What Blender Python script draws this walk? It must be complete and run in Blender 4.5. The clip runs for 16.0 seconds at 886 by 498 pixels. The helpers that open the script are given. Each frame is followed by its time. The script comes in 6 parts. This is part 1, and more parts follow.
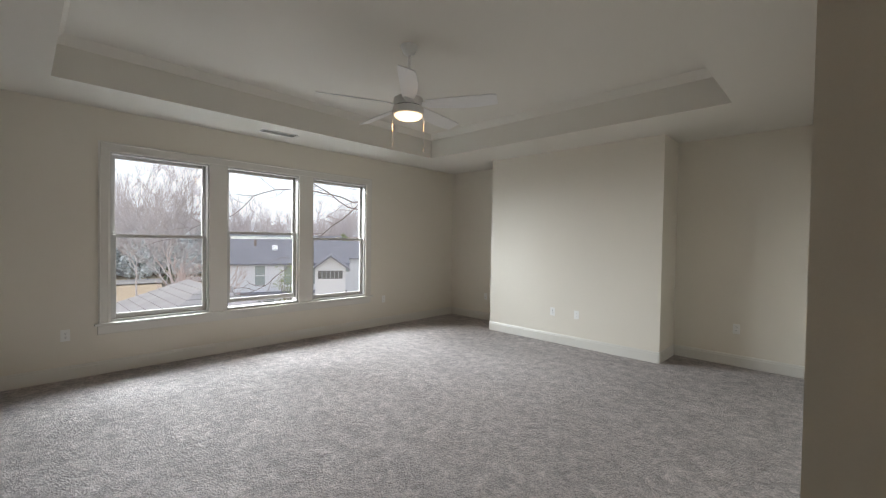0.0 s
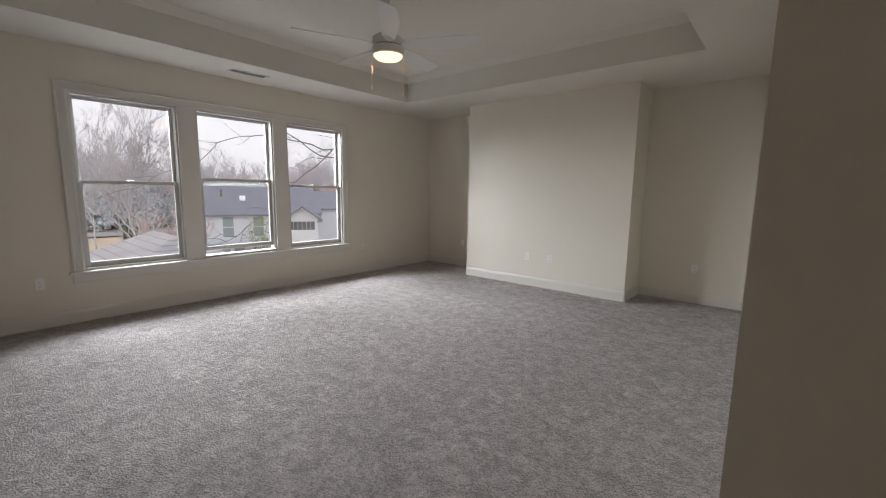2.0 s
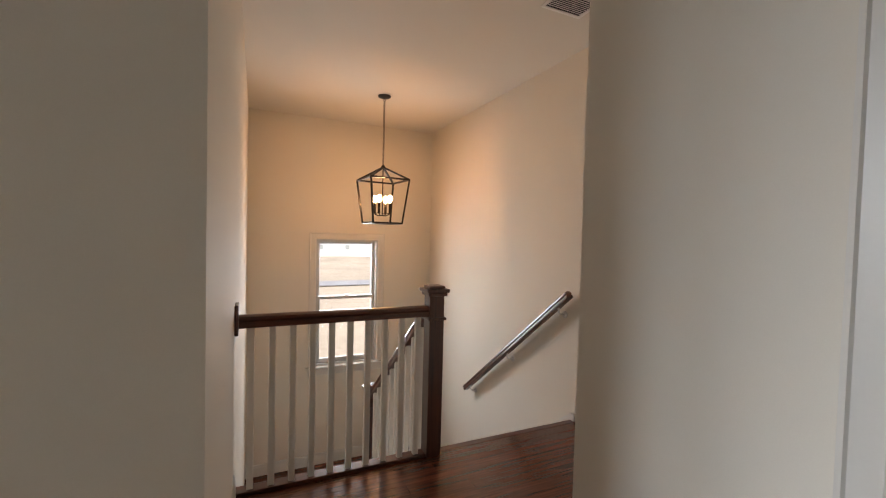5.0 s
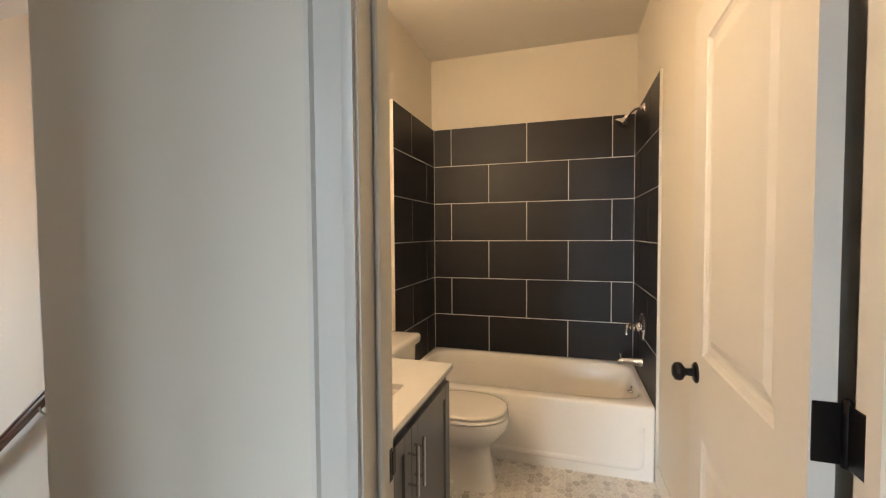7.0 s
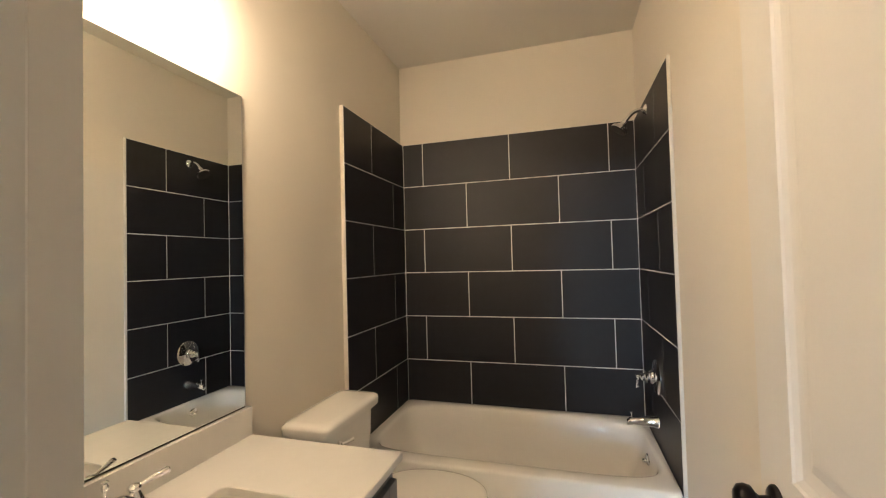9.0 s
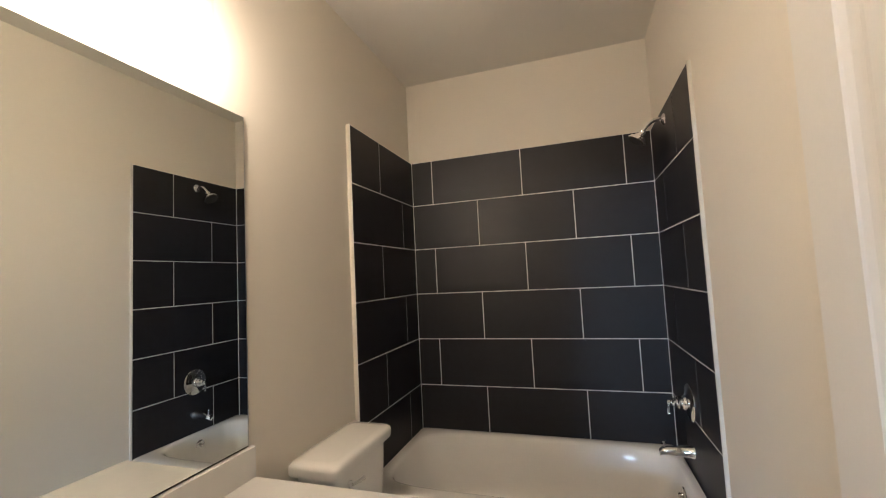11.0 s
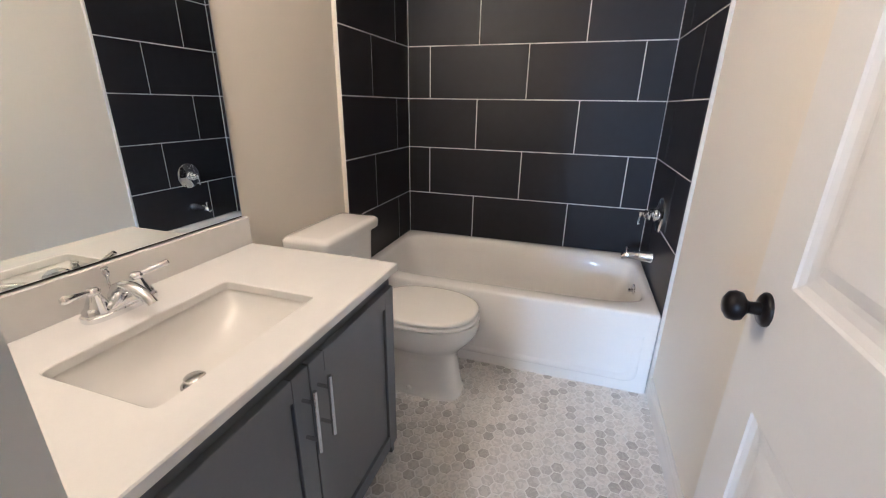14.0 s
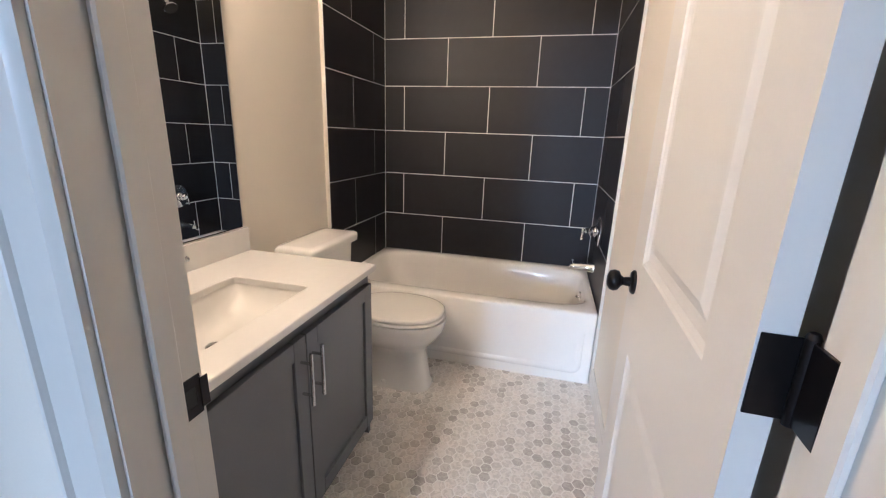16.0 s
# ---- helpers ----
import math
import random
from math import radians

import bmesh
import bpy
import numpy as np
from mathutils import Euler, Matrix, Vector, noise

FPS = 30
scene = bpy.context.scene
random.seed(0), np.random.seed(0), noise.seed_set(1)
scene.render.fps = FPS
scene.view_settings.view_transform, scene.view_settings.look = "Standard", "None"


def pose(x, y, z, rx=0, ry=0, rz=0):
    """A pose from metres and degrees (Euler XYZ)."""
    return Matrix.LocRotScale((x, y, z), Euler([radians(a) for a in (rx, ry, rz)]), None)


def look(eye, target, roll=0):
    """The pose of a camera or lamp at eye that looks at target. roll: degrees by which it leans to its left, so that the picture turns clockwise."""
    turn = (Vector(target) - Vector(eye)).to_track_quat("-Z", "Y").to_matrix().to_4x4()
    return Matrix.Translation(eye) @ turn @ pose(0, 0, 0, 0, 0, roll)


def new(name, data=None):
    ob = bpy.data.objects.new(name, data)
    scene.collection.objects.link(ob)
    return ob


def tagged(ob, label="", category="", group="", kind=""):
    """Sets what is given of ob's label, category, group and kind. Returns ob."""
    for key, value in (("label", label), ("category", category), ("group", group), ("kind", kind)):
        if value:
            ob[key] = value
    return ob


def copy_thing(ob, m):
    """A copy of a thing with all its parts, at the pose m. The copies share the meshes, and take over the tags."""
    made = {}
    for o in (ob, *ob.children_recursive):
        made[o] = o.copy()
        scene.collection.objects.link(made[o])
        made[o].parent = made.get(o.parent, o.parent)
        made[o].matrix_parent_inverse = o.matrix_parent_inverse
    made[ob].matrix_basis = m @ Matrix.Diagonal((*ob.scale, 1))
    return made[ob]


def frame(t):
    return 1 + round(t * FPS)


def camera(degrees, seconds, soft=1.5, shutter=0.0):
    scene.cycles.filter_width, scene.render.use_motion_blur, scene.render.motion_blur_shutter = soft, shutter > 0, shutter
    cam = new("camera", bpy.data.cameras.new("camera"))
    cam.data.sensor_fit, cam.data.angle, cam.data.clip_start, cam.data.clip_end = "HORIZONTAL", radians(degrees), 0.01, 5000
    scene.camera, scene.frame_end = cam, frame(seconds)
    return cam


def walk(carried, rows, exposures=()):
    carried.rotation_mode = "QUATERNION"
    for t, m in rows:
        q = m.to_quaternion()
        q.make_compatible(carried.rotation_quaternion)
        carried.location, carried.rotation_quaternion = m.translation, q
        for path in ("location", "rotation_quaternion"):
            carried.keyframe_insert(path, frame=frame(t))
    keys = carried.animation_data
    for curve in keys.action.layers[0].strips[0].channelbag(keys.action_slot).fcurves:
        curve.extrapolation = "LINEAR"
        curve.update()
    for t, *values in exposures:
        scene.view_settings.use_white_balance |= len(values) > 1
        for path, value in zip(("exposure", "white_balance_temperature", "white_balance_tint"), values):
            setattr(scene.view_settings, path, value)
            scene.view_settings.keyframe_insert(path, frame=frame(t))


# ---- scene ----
cam = camera(94.7, 16.0, soft=1.15)
PATH = [
    (0, (0.474, 0.124, 1.444), (-0.917, 1.561, 1.402), 0.9),
    (0.5, (0.478, 0.097, 1.428), (-0.910, 1.533, 1.334), 0.8),
    (1, (0.485, 0.063, 1.410), (-0.899, 1.497, 1.243), 0.8),
    (1.5, (0.486, 0.017, 1.397), (-0.866, 1.472, 1.164), 0.7),
    (2, (0.494, -0.009, 1.397), (-0.784, 1.503, 1.116), 0.8),
    (2.5, (0.527, -0.016, 1.412), (-0.542, 1.654, 1.157), 0.9),
    (3, (0.624, 0.017, 1.410), (-0.078, 1.880, 1.215), 1.7),
    (3.3, (0.725, 0.031, 1.375), (0.269, 1.973, 1.212), 1.9),
    (3.5, (0.774, 0.023, 1.377), (0.490, 1.995, 1.208), 1.6),
    (3.7, (0.811, 0.010, 1.366), (0.705, 1.998, 1.218), 1.7),
    (5.8, (0.996, -0.060, 1.349), (2.339, 1.427, 1.329), 0.6),
    (6, (1.033, -0.064, 1.358), (2.506, 1.289, 1.325), 0.6),
    (6.5, (1.148, -0.056, 1.342), (2.912, 0.883, 1.270), 0.2),
    (7, (1.357, -0.074, 1.358), (3.267, 0.513, 1.284), -0.4),
    (7.5, (1.518, -0.074, 1.375), (3.476, 0.329, 1.310), -0.8),
    (8, (1.701, -0.118, 1.372), (3.652, 0.323, 1.331), -0.5),
    (8.5, (1.807, -0.123, 1.368), (3.739, 0.395, 1.352), -0.7),
    (9, (1.879, -0.096, 1.386), (3.796, 0.474, 1.439), -1.5),
    (9.5, (1.921, -0.087, 1.409), (3.823, 0.509, 1.579), -2.7),
    (12, (1.992, -0.044, 1.404), (3.876, 0.628, 1.424), -3.3),
    (12.5, (2.009, -0.052, 1.348), (3.881, 0.620, 1.138), -2.4),
    (13, (2.002, -0.061, 1.304), (3.846, 0.584, 0.873), -1.1),
    (13.5, (1.983, -0.079, 1.276), (3.796, 0.528, 0.690), -0.0),
    (14, (1.965, -0.095, 1.267), (3.761, 0.477, 0.599), 0.9),
    (14.5, (1.947, -0.118, 1.265), (3.742, 0.429, 0.572), 1.5),
    (15, (1.904, -0.145, 1.269), (3.713, 0.382, 0.596), 1.9),
    (15.5, (1.830, -0.171, 1.262), (3.664, 0.332, 0.640), 2.1),
    (16, (1.671, -0.211, 1.279), (3.540, 0.258, 0.742), 2.0),
]
# stops, kelvin and tint of the carried camera's automatic picture
EXPOSURES = [
    (0, -0.2, 7800, 18), (2.0, -0.44, 7900, 22), (3.0, -0.26, 8200, 25), (3.5, 0.0, 9100, 34), (6.0, 0.68, 7000, 15), (7.0, 0.82, 7200, 15), (8.0, 0.72, 7000, 14), (9.0, 0.66, 6250, 11),
    (9.5, 0.6, 5850, 11), (12.0, 0.5, 5300, 12), (12.5, 0.85, 5050, 12), (13.0, 0.98, 5020, 13), (14.5, 1.0, 5100, 15), (15.5, 1.06, 5120, 15), (16.0, 1.1, 5450, 17),
]
walk(cam, [(t, look(eye, target, roll)) for t, eye, target, roll in PATH], EXPOSURES)


# ---- world, sun, large lights ----
world = bpy.data.worlds.new("overcast_sky")
scene.world = world
world.use_nodes = True
wn = world.node_tree
sky = wn.nodes.new("ShaderNodeTexSky")
sky.sky_type = 'NISHITA'
sky.sun_disc = False
sky.sun_elevation = radians(38)
sky.sun_rotation = radians(200)
sky.dust_density = 4.0
cloud = wn.nodes.new("ShaderNodeMix")
cloud.data_type = "RGBA"
cloud.inputs["Factor"].default_value = 0.75
cloud.inputs["B"].default_value = (10.5, 12.0, 14.5, 1)
wn.links.new(sky.outputs[0], cloud.inputs["A"])
wn.links.new(cloud.outputs["Result"], wn.nodes["Background"].inputs[0])
wn.nodes["Background"].inputs[1].default_value = 0.15


def lamp(name, kind, power, colour, m, size=0.1, size_y=None):
    data = bpy.data.lights.new(name, kind)
    data.energy, data.color = power, colour
    if kind == "AREA":
        data.shape = "RECTANGLE" if size_y else "DISK"
        data.size = size
        if size_y:
            data.size_y = size_y
    elif kind == "SUN":
        data.angle = size
    else:
        data.shadow_soft_size = size
    ob = new(name, data)
    ob.matrix_world = m
    return ob


lamp("sun", "SUN", 0.9, (1.0, 0.96, 0.9), look((0, 0, 0), (0.45, 0.62, -0.64)), radians(14))
# sky light in the window openings
for wy in (1.24, 2.38, 3.52):
    lamp("window_light", "AREA", 470, (0.64, 0.83, 1.0), look((-7.1, wy, 2.8), (-5.0, wy + 0.12, 1.75)), 1.1, 1.5)
lamp("stair_window_light", "AREA", 50, (0.64, 0.83, 1.0), look((1.985, 5.48, 0.65), (1.985, 4.55, 0.3)), 0.8, 1.5)
WARM = (1.0, 0.50, 0.20)


# ---- materials ----
def mat(name, colour, rough=0.6, metal=0.0, vary=0.06, scale=3.0, fine=60.0, bump=0.05, dist=0.002, coat=0.0, per_object=0.0):
    """Plain surface with two scales of variation and fine relief, in object-independent world metres."""
    m = bpy.data.materials.new(name)
    m.use_nodes = True
    nt = m.node_tree
    n, l = nt.nodes, nt.links
    b = n["Principled BSDF"]
    geo = n.new("ShaderNodeNewGeometry")
    n1 = n.new("ShaderNodeTexNoise")
    n1.inputs["Scale"].default_value = scale
    n1.inputs["Detail"].default_value = 4
    n2 = n.new("ShaderNodeTexNoise")
    n2.inputs["Scale"].default_value = fine
    n2.inputs["Detail"].default_value = 3
    l.new(geo.outputs["Position"], n1.inputs["Vector"])
    l.new(geo.outputs["Position"], n2.inputs["Vector"])
    mix = n.new("ShaderNodeMath")
    mix.operation = "ADD"
    l.new(n1.outputs[0], mix.inputs[0])
    l.new(n2.outputs[0], mix.inputs[1])
    mr = n.new("ShaderNodeMapRange")
    mr.inputs[1].default_value, mr.inputs[2].default_value = 0.6, 1.4
    mr.inputs[3].default_value, mr.inputs[4].default_value = 1 - vary, 1 + vary
    l.new(mix.outputs[0], mr.inputs[0])
    val = mr.outputs[0]
    if per_object:
        oi = n.new("ShaderNodeObjectInfo")
        pr = n.new("ShaderNodeMapRange")
        pr.inputs[3].default_value, pr.inputs[4].default_value = 1 - per_object, 1 + per_object
        l.new(oi.outputs["Random"], pr.inputs[0])
        mu = n.new("ShaderNodeMath")
        mu.operation = "MULTIPLY"
        l.new(val, mu.inputs[0])
        l.new(pr.outputs[0], mu.inputs[1])
        val = mu.outputs[0]
    vm = n.new("ShaderNodeVectorMath")
    vm.operation = "SCALE"
    vm.inputs[0].default_value = colour[:3]
    l.new(val, vm.inputs["Scale"])
    l.new(vm.outputs[0], b.inputs["Base Color"])
    b.inputs["Roughness"].default_value = rough
    b.inputs["Metallic"].default_value = metal
    b.inputs["Coat Weight"].default_value = coat
    if bump:
        bp = n.new("ShaderNodeBump")
        bp.inputs["Strength"].default_value = bump
        bp.inputs["Distance"].default_value = dist
        l.new(n2.outputs[0], bp.inputs["Height"])
        l.new(bp.outputs[0], b.inputs["Normal"])
    return m


def glow(name, colour, strength):
    m = bpy.data.materials.new(name)
    m.use_nodes = True
    b = m.node_tree.nodes["Principled BSDF"]
    b.inputs["Base Color"].default_value = (*colour, 1)
    b.inputs["Emission Color"].default_value = (*colour, 1)
    b.inputs["Emission Strength"].default_value = strength
    return m


def glass_mat(name, rough=0.0, ior=1.45):
    """Thin pane: mostly clear, with Fresnel gloss."""
    m = bpy.data.materials.new(name)
    m.use_nodes = True
    n, l = m.node_tree.nodes, m.node_tree.links
    n.remove(n["Principled BSDF"])
    tr = n.new("ShaderNodeBsdfTransparent")
    tr.inputs[0].default_value = (0.96, 0.98, 0.97, 1)
    gl = n.new("ShaderNodeBsdfGlossy")
    gl.inputs["Roughness"].default_value = rough
    fr = n.new("ShaderNodeFresnel")
    fr.inputs[0].default_value = ior or 1.45
    mx = n.new("ShaderNodeMixShader")
    if ior:
        l.new(fr.outputs[0], mx.inputs[0])
    else:
        mx.inputs[0].default_value = 0.06
    l.new(tr.outputs[0], mx.inputs[1])
    l.new(gl.outputs[0], mx.inputs[2])
    l.new(mx.outputs[0], n["Material Output"].inputs[0])
    return m


def wood_mat(name, colour, dark, rough=0.3, axis=0, coat=0.3, per_object=0.0):
    m = mat(name, colour, rough, vary=0.12, scale=2.0, fine=30, bump=0.05, coat=coat, per_object=per_object)
    n, l = m.node_tree.nodes, m.node_tree.links
    b = n["Principled BSDF"]
    geo = n["Geometry"]
    mp = n.new("ShaderNodeMapping")
    sc = [60.0, 60.0, 60.0]
    sc[axis] = 2.5
    mp.inputs["Scale"].default_value = sc
    l.new(geo.outputs["Position"], mp.inputs[0])
    g = n.new("ShaderNodeTexNoise")
    g.inputs["Scale"].default_value = 1.0
    g.inputs["Detail"].default_value = 6
    l.new(mp.outputs[0], g.inputs["Vector"])
    r = n.new("ShaderNodeMapRange")
    r.inputs[1].default_value, r.inputs[2].default_value = 0.35, 0.7
    l.new(g.outputs[0], r.inputs[0])
    mx = n.new("ShaderNodeMix")
    mx.data_type = "RGBA"
    src = b.inputs["Base Color"].links[0].from_socket
    l.new(r.outputs[0], mx.inputs["Factor"])
    l.new(src, mx.inputs["A"])
    mx.inputs["B"].default_value = (*dark, 1)
    l.new(mx.outputs["Result"], b.inputs["Base Color"])
    return m


PAINT = mat("wall_paint", (0.73, 0.68, 0.595), 0.75, vary=0.02, scale=1.2, fine=260, bump=0.10, dist=0.0012)
CEIL = mat("ceiling_paint", (0.70, 0.67, 0.61), 0.85, vary=0.02, scale=1.0, fine=320, bump=0.10, dist=0.001)
TRIM = mat("trim_paint", (0.68, 0.655, 0.605), 0.38, vary=0.015, scale=2.0, fine=90, bump=0.03)
DOORP = mat("door_paint", (0.69, 0.665, 0.62), 0.42, vary=0.015, scale=2.0, fine=160, bump=0.05, dist=0.001)
WOOD = wood_mat("dark_stained_oak", (0.12, 0.034, 0.018), (0.045, 0.013, 0.008), 0.28, axis=0)
WOODY = wood_mat("dark_stained_oak_along", (0.12, 0.034, 0.018), (0.045, 0.013, 0.008), 0.28, axis=1)
WOODZ = wood_mat("dark_stained_oak_upright", (0.10, 0.030, 0.017), (0.04, 0.012, 0.008), 0.3, axis=2)
PLANK = wood_mat("hardwood_planks", (0.15, 0.042, 0.022), (0.06, 0.017, 0.01), 0.25, axis=0, per_object=0.2)
TILE = mat("charcoal_tile", (0.0135, 0.0130, 0.0168), 0.46, vary=0.16, scale=2.2, fine=24, bump=0.04, dist=0.001, per_object=0.10)
GROUT = mat("light_grout", (0.76, 0.745, 0.715), 0.9, vary=0.05, fine=200)
CHROME = mat("chrome", (0.82, 0.83, 0.85), 0.06, metal=1.0, vary=0.02, bump=0.0)
NICKEL = mat("brushed_nickel", (0.62, 0.61, 0.59), 0.28, metal=1.0, vary=0.03, bump=0.02)
POLISHED = mat("polished_nickel", (0.62, 0.62, 0.61), 0.16, metal=1.0, vary=0.02, bump=0.0)
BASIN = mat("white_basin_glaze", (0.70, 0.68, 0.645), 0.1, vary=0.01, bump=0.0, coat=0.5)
BLACK = mat("oil_rubbed_bronze", (0.014, 0.012, 0.012), 0.32, metal=0.6, vary=0.15, bump=0.02)
IRON = mat("black_iron", (0.02, 0.017, 0.015), 0.45, metal=0.7, vary=0.1, bump=0.03)
PORC = mat("white_porcelain", (0.83, 0.81, 0.77), 0.08, vary=0.01, bump=0.0, coat=0.5)
ACRY = mat("white_enamel_tub", (0.84, 0.82, 0.78), 0.12, vary=0.012, bump=0.0, coat=0.4)
QUARTZ = mat("white_quartz", (0.70, 0.685, 0.66), 0.16, vary=0.02, scale=30, fine=300, bump=0.0, coat=0.2)
CABGREY = mat("grey_cabinet_paint", (0.135, 0.142, 0.152), 0.42, vary=0.03, scale=3, fine=120, bump=0.04)
PLASTIC = mat("white_plastic", (0.82, 0.81, 0.78), 0.3, vary=0.01, bump=0.0)
DARKSLOT = mat("dark_slot", (0.03, 0.03, 0.03), 0.8, vary=0.0, bump=0.0)
VINYL = mat("white_vinyl_frame", (0.52, 0.51, 0.49), 0.35, vary=0.01, bump=0.0)
PANE = glass_mat("window_glass")
MIRROR = mat("mirror_silver", (0.86, 0.89, 0.87), 0.0, metal=1.0, vary=0.0, bump=0.0)


# ---- mesh helpers ----
def box(bm, x0, x1, y0, y1, z0, z1, bevel=0.0, seg=2):
    vs = [bm.verts.new((x, y, z)) for x in (x0, x1) for y in (y0, y1) for z in (z0, z1)]
    fs = [(0, 1, 3, 2), (4, 6, 7, 5), (0, 4, 5, 1), (2, 3, 7, 6), (0, 2, 6, 4), (1, 5, 7, 3)]
    faces = [bm.faces.new([vs[i] for i in f]) for f in fs]
    if bevel:
        edges = list({e for f in faces for e in f.edges})
        bmesh.ops.bevel(bm, geom=edges, offset=bevel, segments=seg, profile=0.6, affect="EDGES")
    return faces


def lathe(bm, profile, m=None, n=24):
    """Turned shape from (radius, height) pairs round the local z."""
    rings = []
    m = m or Matrix()
    for r, z in profile:
        if r < 1e-6:
            rings.append([bm.verts.new(m @ Vector((0, 0, z)))])
        else:
            rings.append([bm.verts.new(m @ Vector((r * math.cos(2 * math.pi * k / n), r * math.sin(2 * math.pi * k / n), z))) for k in range(n)])
    for a, b in zip(rings, rings[1:]):
        for k in range(n):
            q = [a[k % len(a)], a[(k + 1) % len(a)], b[(k + 1) % len(b)], b[k % len(b)]]
            q = list(dict.fromkeys(q))
            if len(q) > 2:
                bm.faces.new(q)
    for ring in (rings[0], rings[-1]):
        if len(ring) > 2:
            bm.faces.new(ring)
    bmesh.ops.recalc_face_normals(bm, faces=bm.faces)


def tube(bm, pts, r, n=10, cap=True):
    """Round bar along points; r may be a list."""
    pts = [Vector(p) for p in pts]
    rs = r if isinstance(r, (list, tuple)) else [r] * len(pts)
    rings = []
    up = None
    for i, p in enumerate(pts):
        d = (pts[min(i + 1, len(pts) - 1)] - pts[max(i - 1, 0)]).normalized()
        if up is None:
            up = d.orthogonal().normalized()
        up = (up - d * up.dot(d)).normalized()
        side = d.cross(up)
        rings.append([bm.verts.new(p + (up * math.cos(2 * math.pi * k / n) + side * math.sin(2 * math.pi * k / n)) * rs[i]) for k in range(n)])
    for a, b in zip(rings, rings[1:]):
        for k in range(n):
            bm.faces.new([a[k], a[(k + 1) % n], b[(k + 1) % n], b[k]])
    if cap:
        bm.faces.new(rings[0][::-1])
        bm.faces.new(rings[-1])


def sweep(bm, outline, a, b, up=(0, 0, 1)):
    """Extrude a 2D outline (side, up) from a to b."""
    a, b, up = Vector(a), Vector(b), Vector(up)
    d = (b - a).normalized()
    side = d.cross(up).normalized()
    top = side.cross(d)
    r0 = [bm.verts.new(a + side * u + top * v) for u, v in outline]
    r1 = [bm.verts.new(b + side * u + top * v) for u, v in outline]
    k = len(outline)
    for i in range(k):
        bm.faces.new([r0[i], r0[(i + 1) % k], r1[(i + 1) % k], r1[i]])
    bm.faces.new(r0[::-1])
    bm.faces.new(r1)
    bmesh.ops.recalc_face_normals(bm, faces=bm.faces)


def mesh_of(bm, name, material, smooth=False):
    me = bpy.data.meshes.new(name)
    bm.to_mesh(me)
    bm.free()
    me.materials.append(material)
    if smooth:
        for p in me.polygons:
            p.use_smooth = True
        me.set_sharp_from_angle(angle=radians(smooth if smooth > 1 else 35))
    return me


def part(name, bm, material, parent=None, label="", smooth=False):
    ob = new(name, mesh_of(bm, name, material, smooth))
    if parent:
        ob.parent = parent
        ob.matrix_parent_inverse = parent.matrix_basis.inverted() if parent.type == 'EMPTY' else Matrix()
    if label:
        ob["label"] = label
    return ob


def thing(name, label, category, group="", kind="", m=None):
    ob = new(name)
    ob.empty_display_size = 0.1
    if m is not None:
        ob.matrix_basis = m
    return tagged(ob, label, category, group, kind)


def structure(name, bm, material, label="", category="", smooth=False):
    return tagged(part(name, bm, material, None, label, smooth), label, category, kind="structure")


def boxes(*rows):
    bm = bmesh.new()
    for r in rows:
        box(bm, *r)
    return bm


# ---- the shell ----
TOP = 2.75
WX = -5.005          # face of the window wall
NY = 6.05          # far wall of the loft
SX0, SX1 = 0.443, 0.82   # thick wall between loft and stairwell
EX = 3.085            # outer wall of the stairwell
SY = 5.13            # far wall of the stairwell
WE = 0.93            # end of the thick wall
HX = 1.98           # hall face of the bathroom wall
BX = 2.105           # bathroom face of the same wall
LY, RY = 1.018, -0.545  # bathroom side walls
LYO = 1.09           # stair side of the vanity wall
BT = 2.783           # bathroom ceiling
BACK = 4.614         # bathroom end wall behind the tiles
SOUTH = -2.9
HS = -3.4            # south end of the hall
LOW = -3.0
WINS = ((0.766, 1.713), (1.903, 2.857), (3.052, 3.988))
WZ0, WZ1 = 0.53, 2.322

rows = [(WX - 0.15, WX, SOUTH, WINS[0][0], 0, TOP), (WX - 0.15, WX, WINS[2][1], NY + 0.12, 0, TOP)]
rows += [(WX - 0.15, WX, WINS[0][0], WINS[2][1], 0, WZ0), (WX - 0.15, WX, WINS[0][0], WINS[2][1], WZ1, TOP)]
rows += [(WX - 0.15, WX, WINS[i][1], WINS[i + 1][0], WZ0, WZ1) for i in (0, 1)]
structure("wall_west", boxes(*rows), PAINT, "greige painted wall with three tall windows", "wall")
structure("wall_north", boxes((WX, SX0, NY, NY + 0.12, 0, TOP)), PAINT, "greige painted loft end wall", "wall")
structure("wall_chase", boxes((-3.597, -1.04, 5.46, NY, 0, TOP)), PAINT, "greige painted boxed-out wall section", "wall")
structure("wall_stair", boxes((SX0, SX1, WE, 2.0, 0, TOP), (SX0, SX1, 2.0, SY, LOW, TOP), (SX0, SX1, SY, NY + 0.12, 0, TOP)), PAINT, "thick greige wall end between loft and stairwell", "wall")
structure("wall_south", boxes((WX - 0.15, SX0, SOUTH - 0.12, SOUTH, 0, TOP), (SX0 - 0.12, SX0, HS, SOUTH - 0.12, 0, TOP)), PAINT, "plain greige wall", "wall")
# unseen wall, added to keep loft daylight off the thick wall's end
structure("wall_daylight_block", boxes((SX0, SX1, HS, -0.35, 0, TOP)), PAINT, "added unseen greige wall keeping loft daylight out of the hall", "wall")
structure("wall_hall_end", boxes((SX0 - 0.12, BX, HS - 0.12, HS, 0, TOP)), PAINT, "plain greige wall at the hall end", "wall")
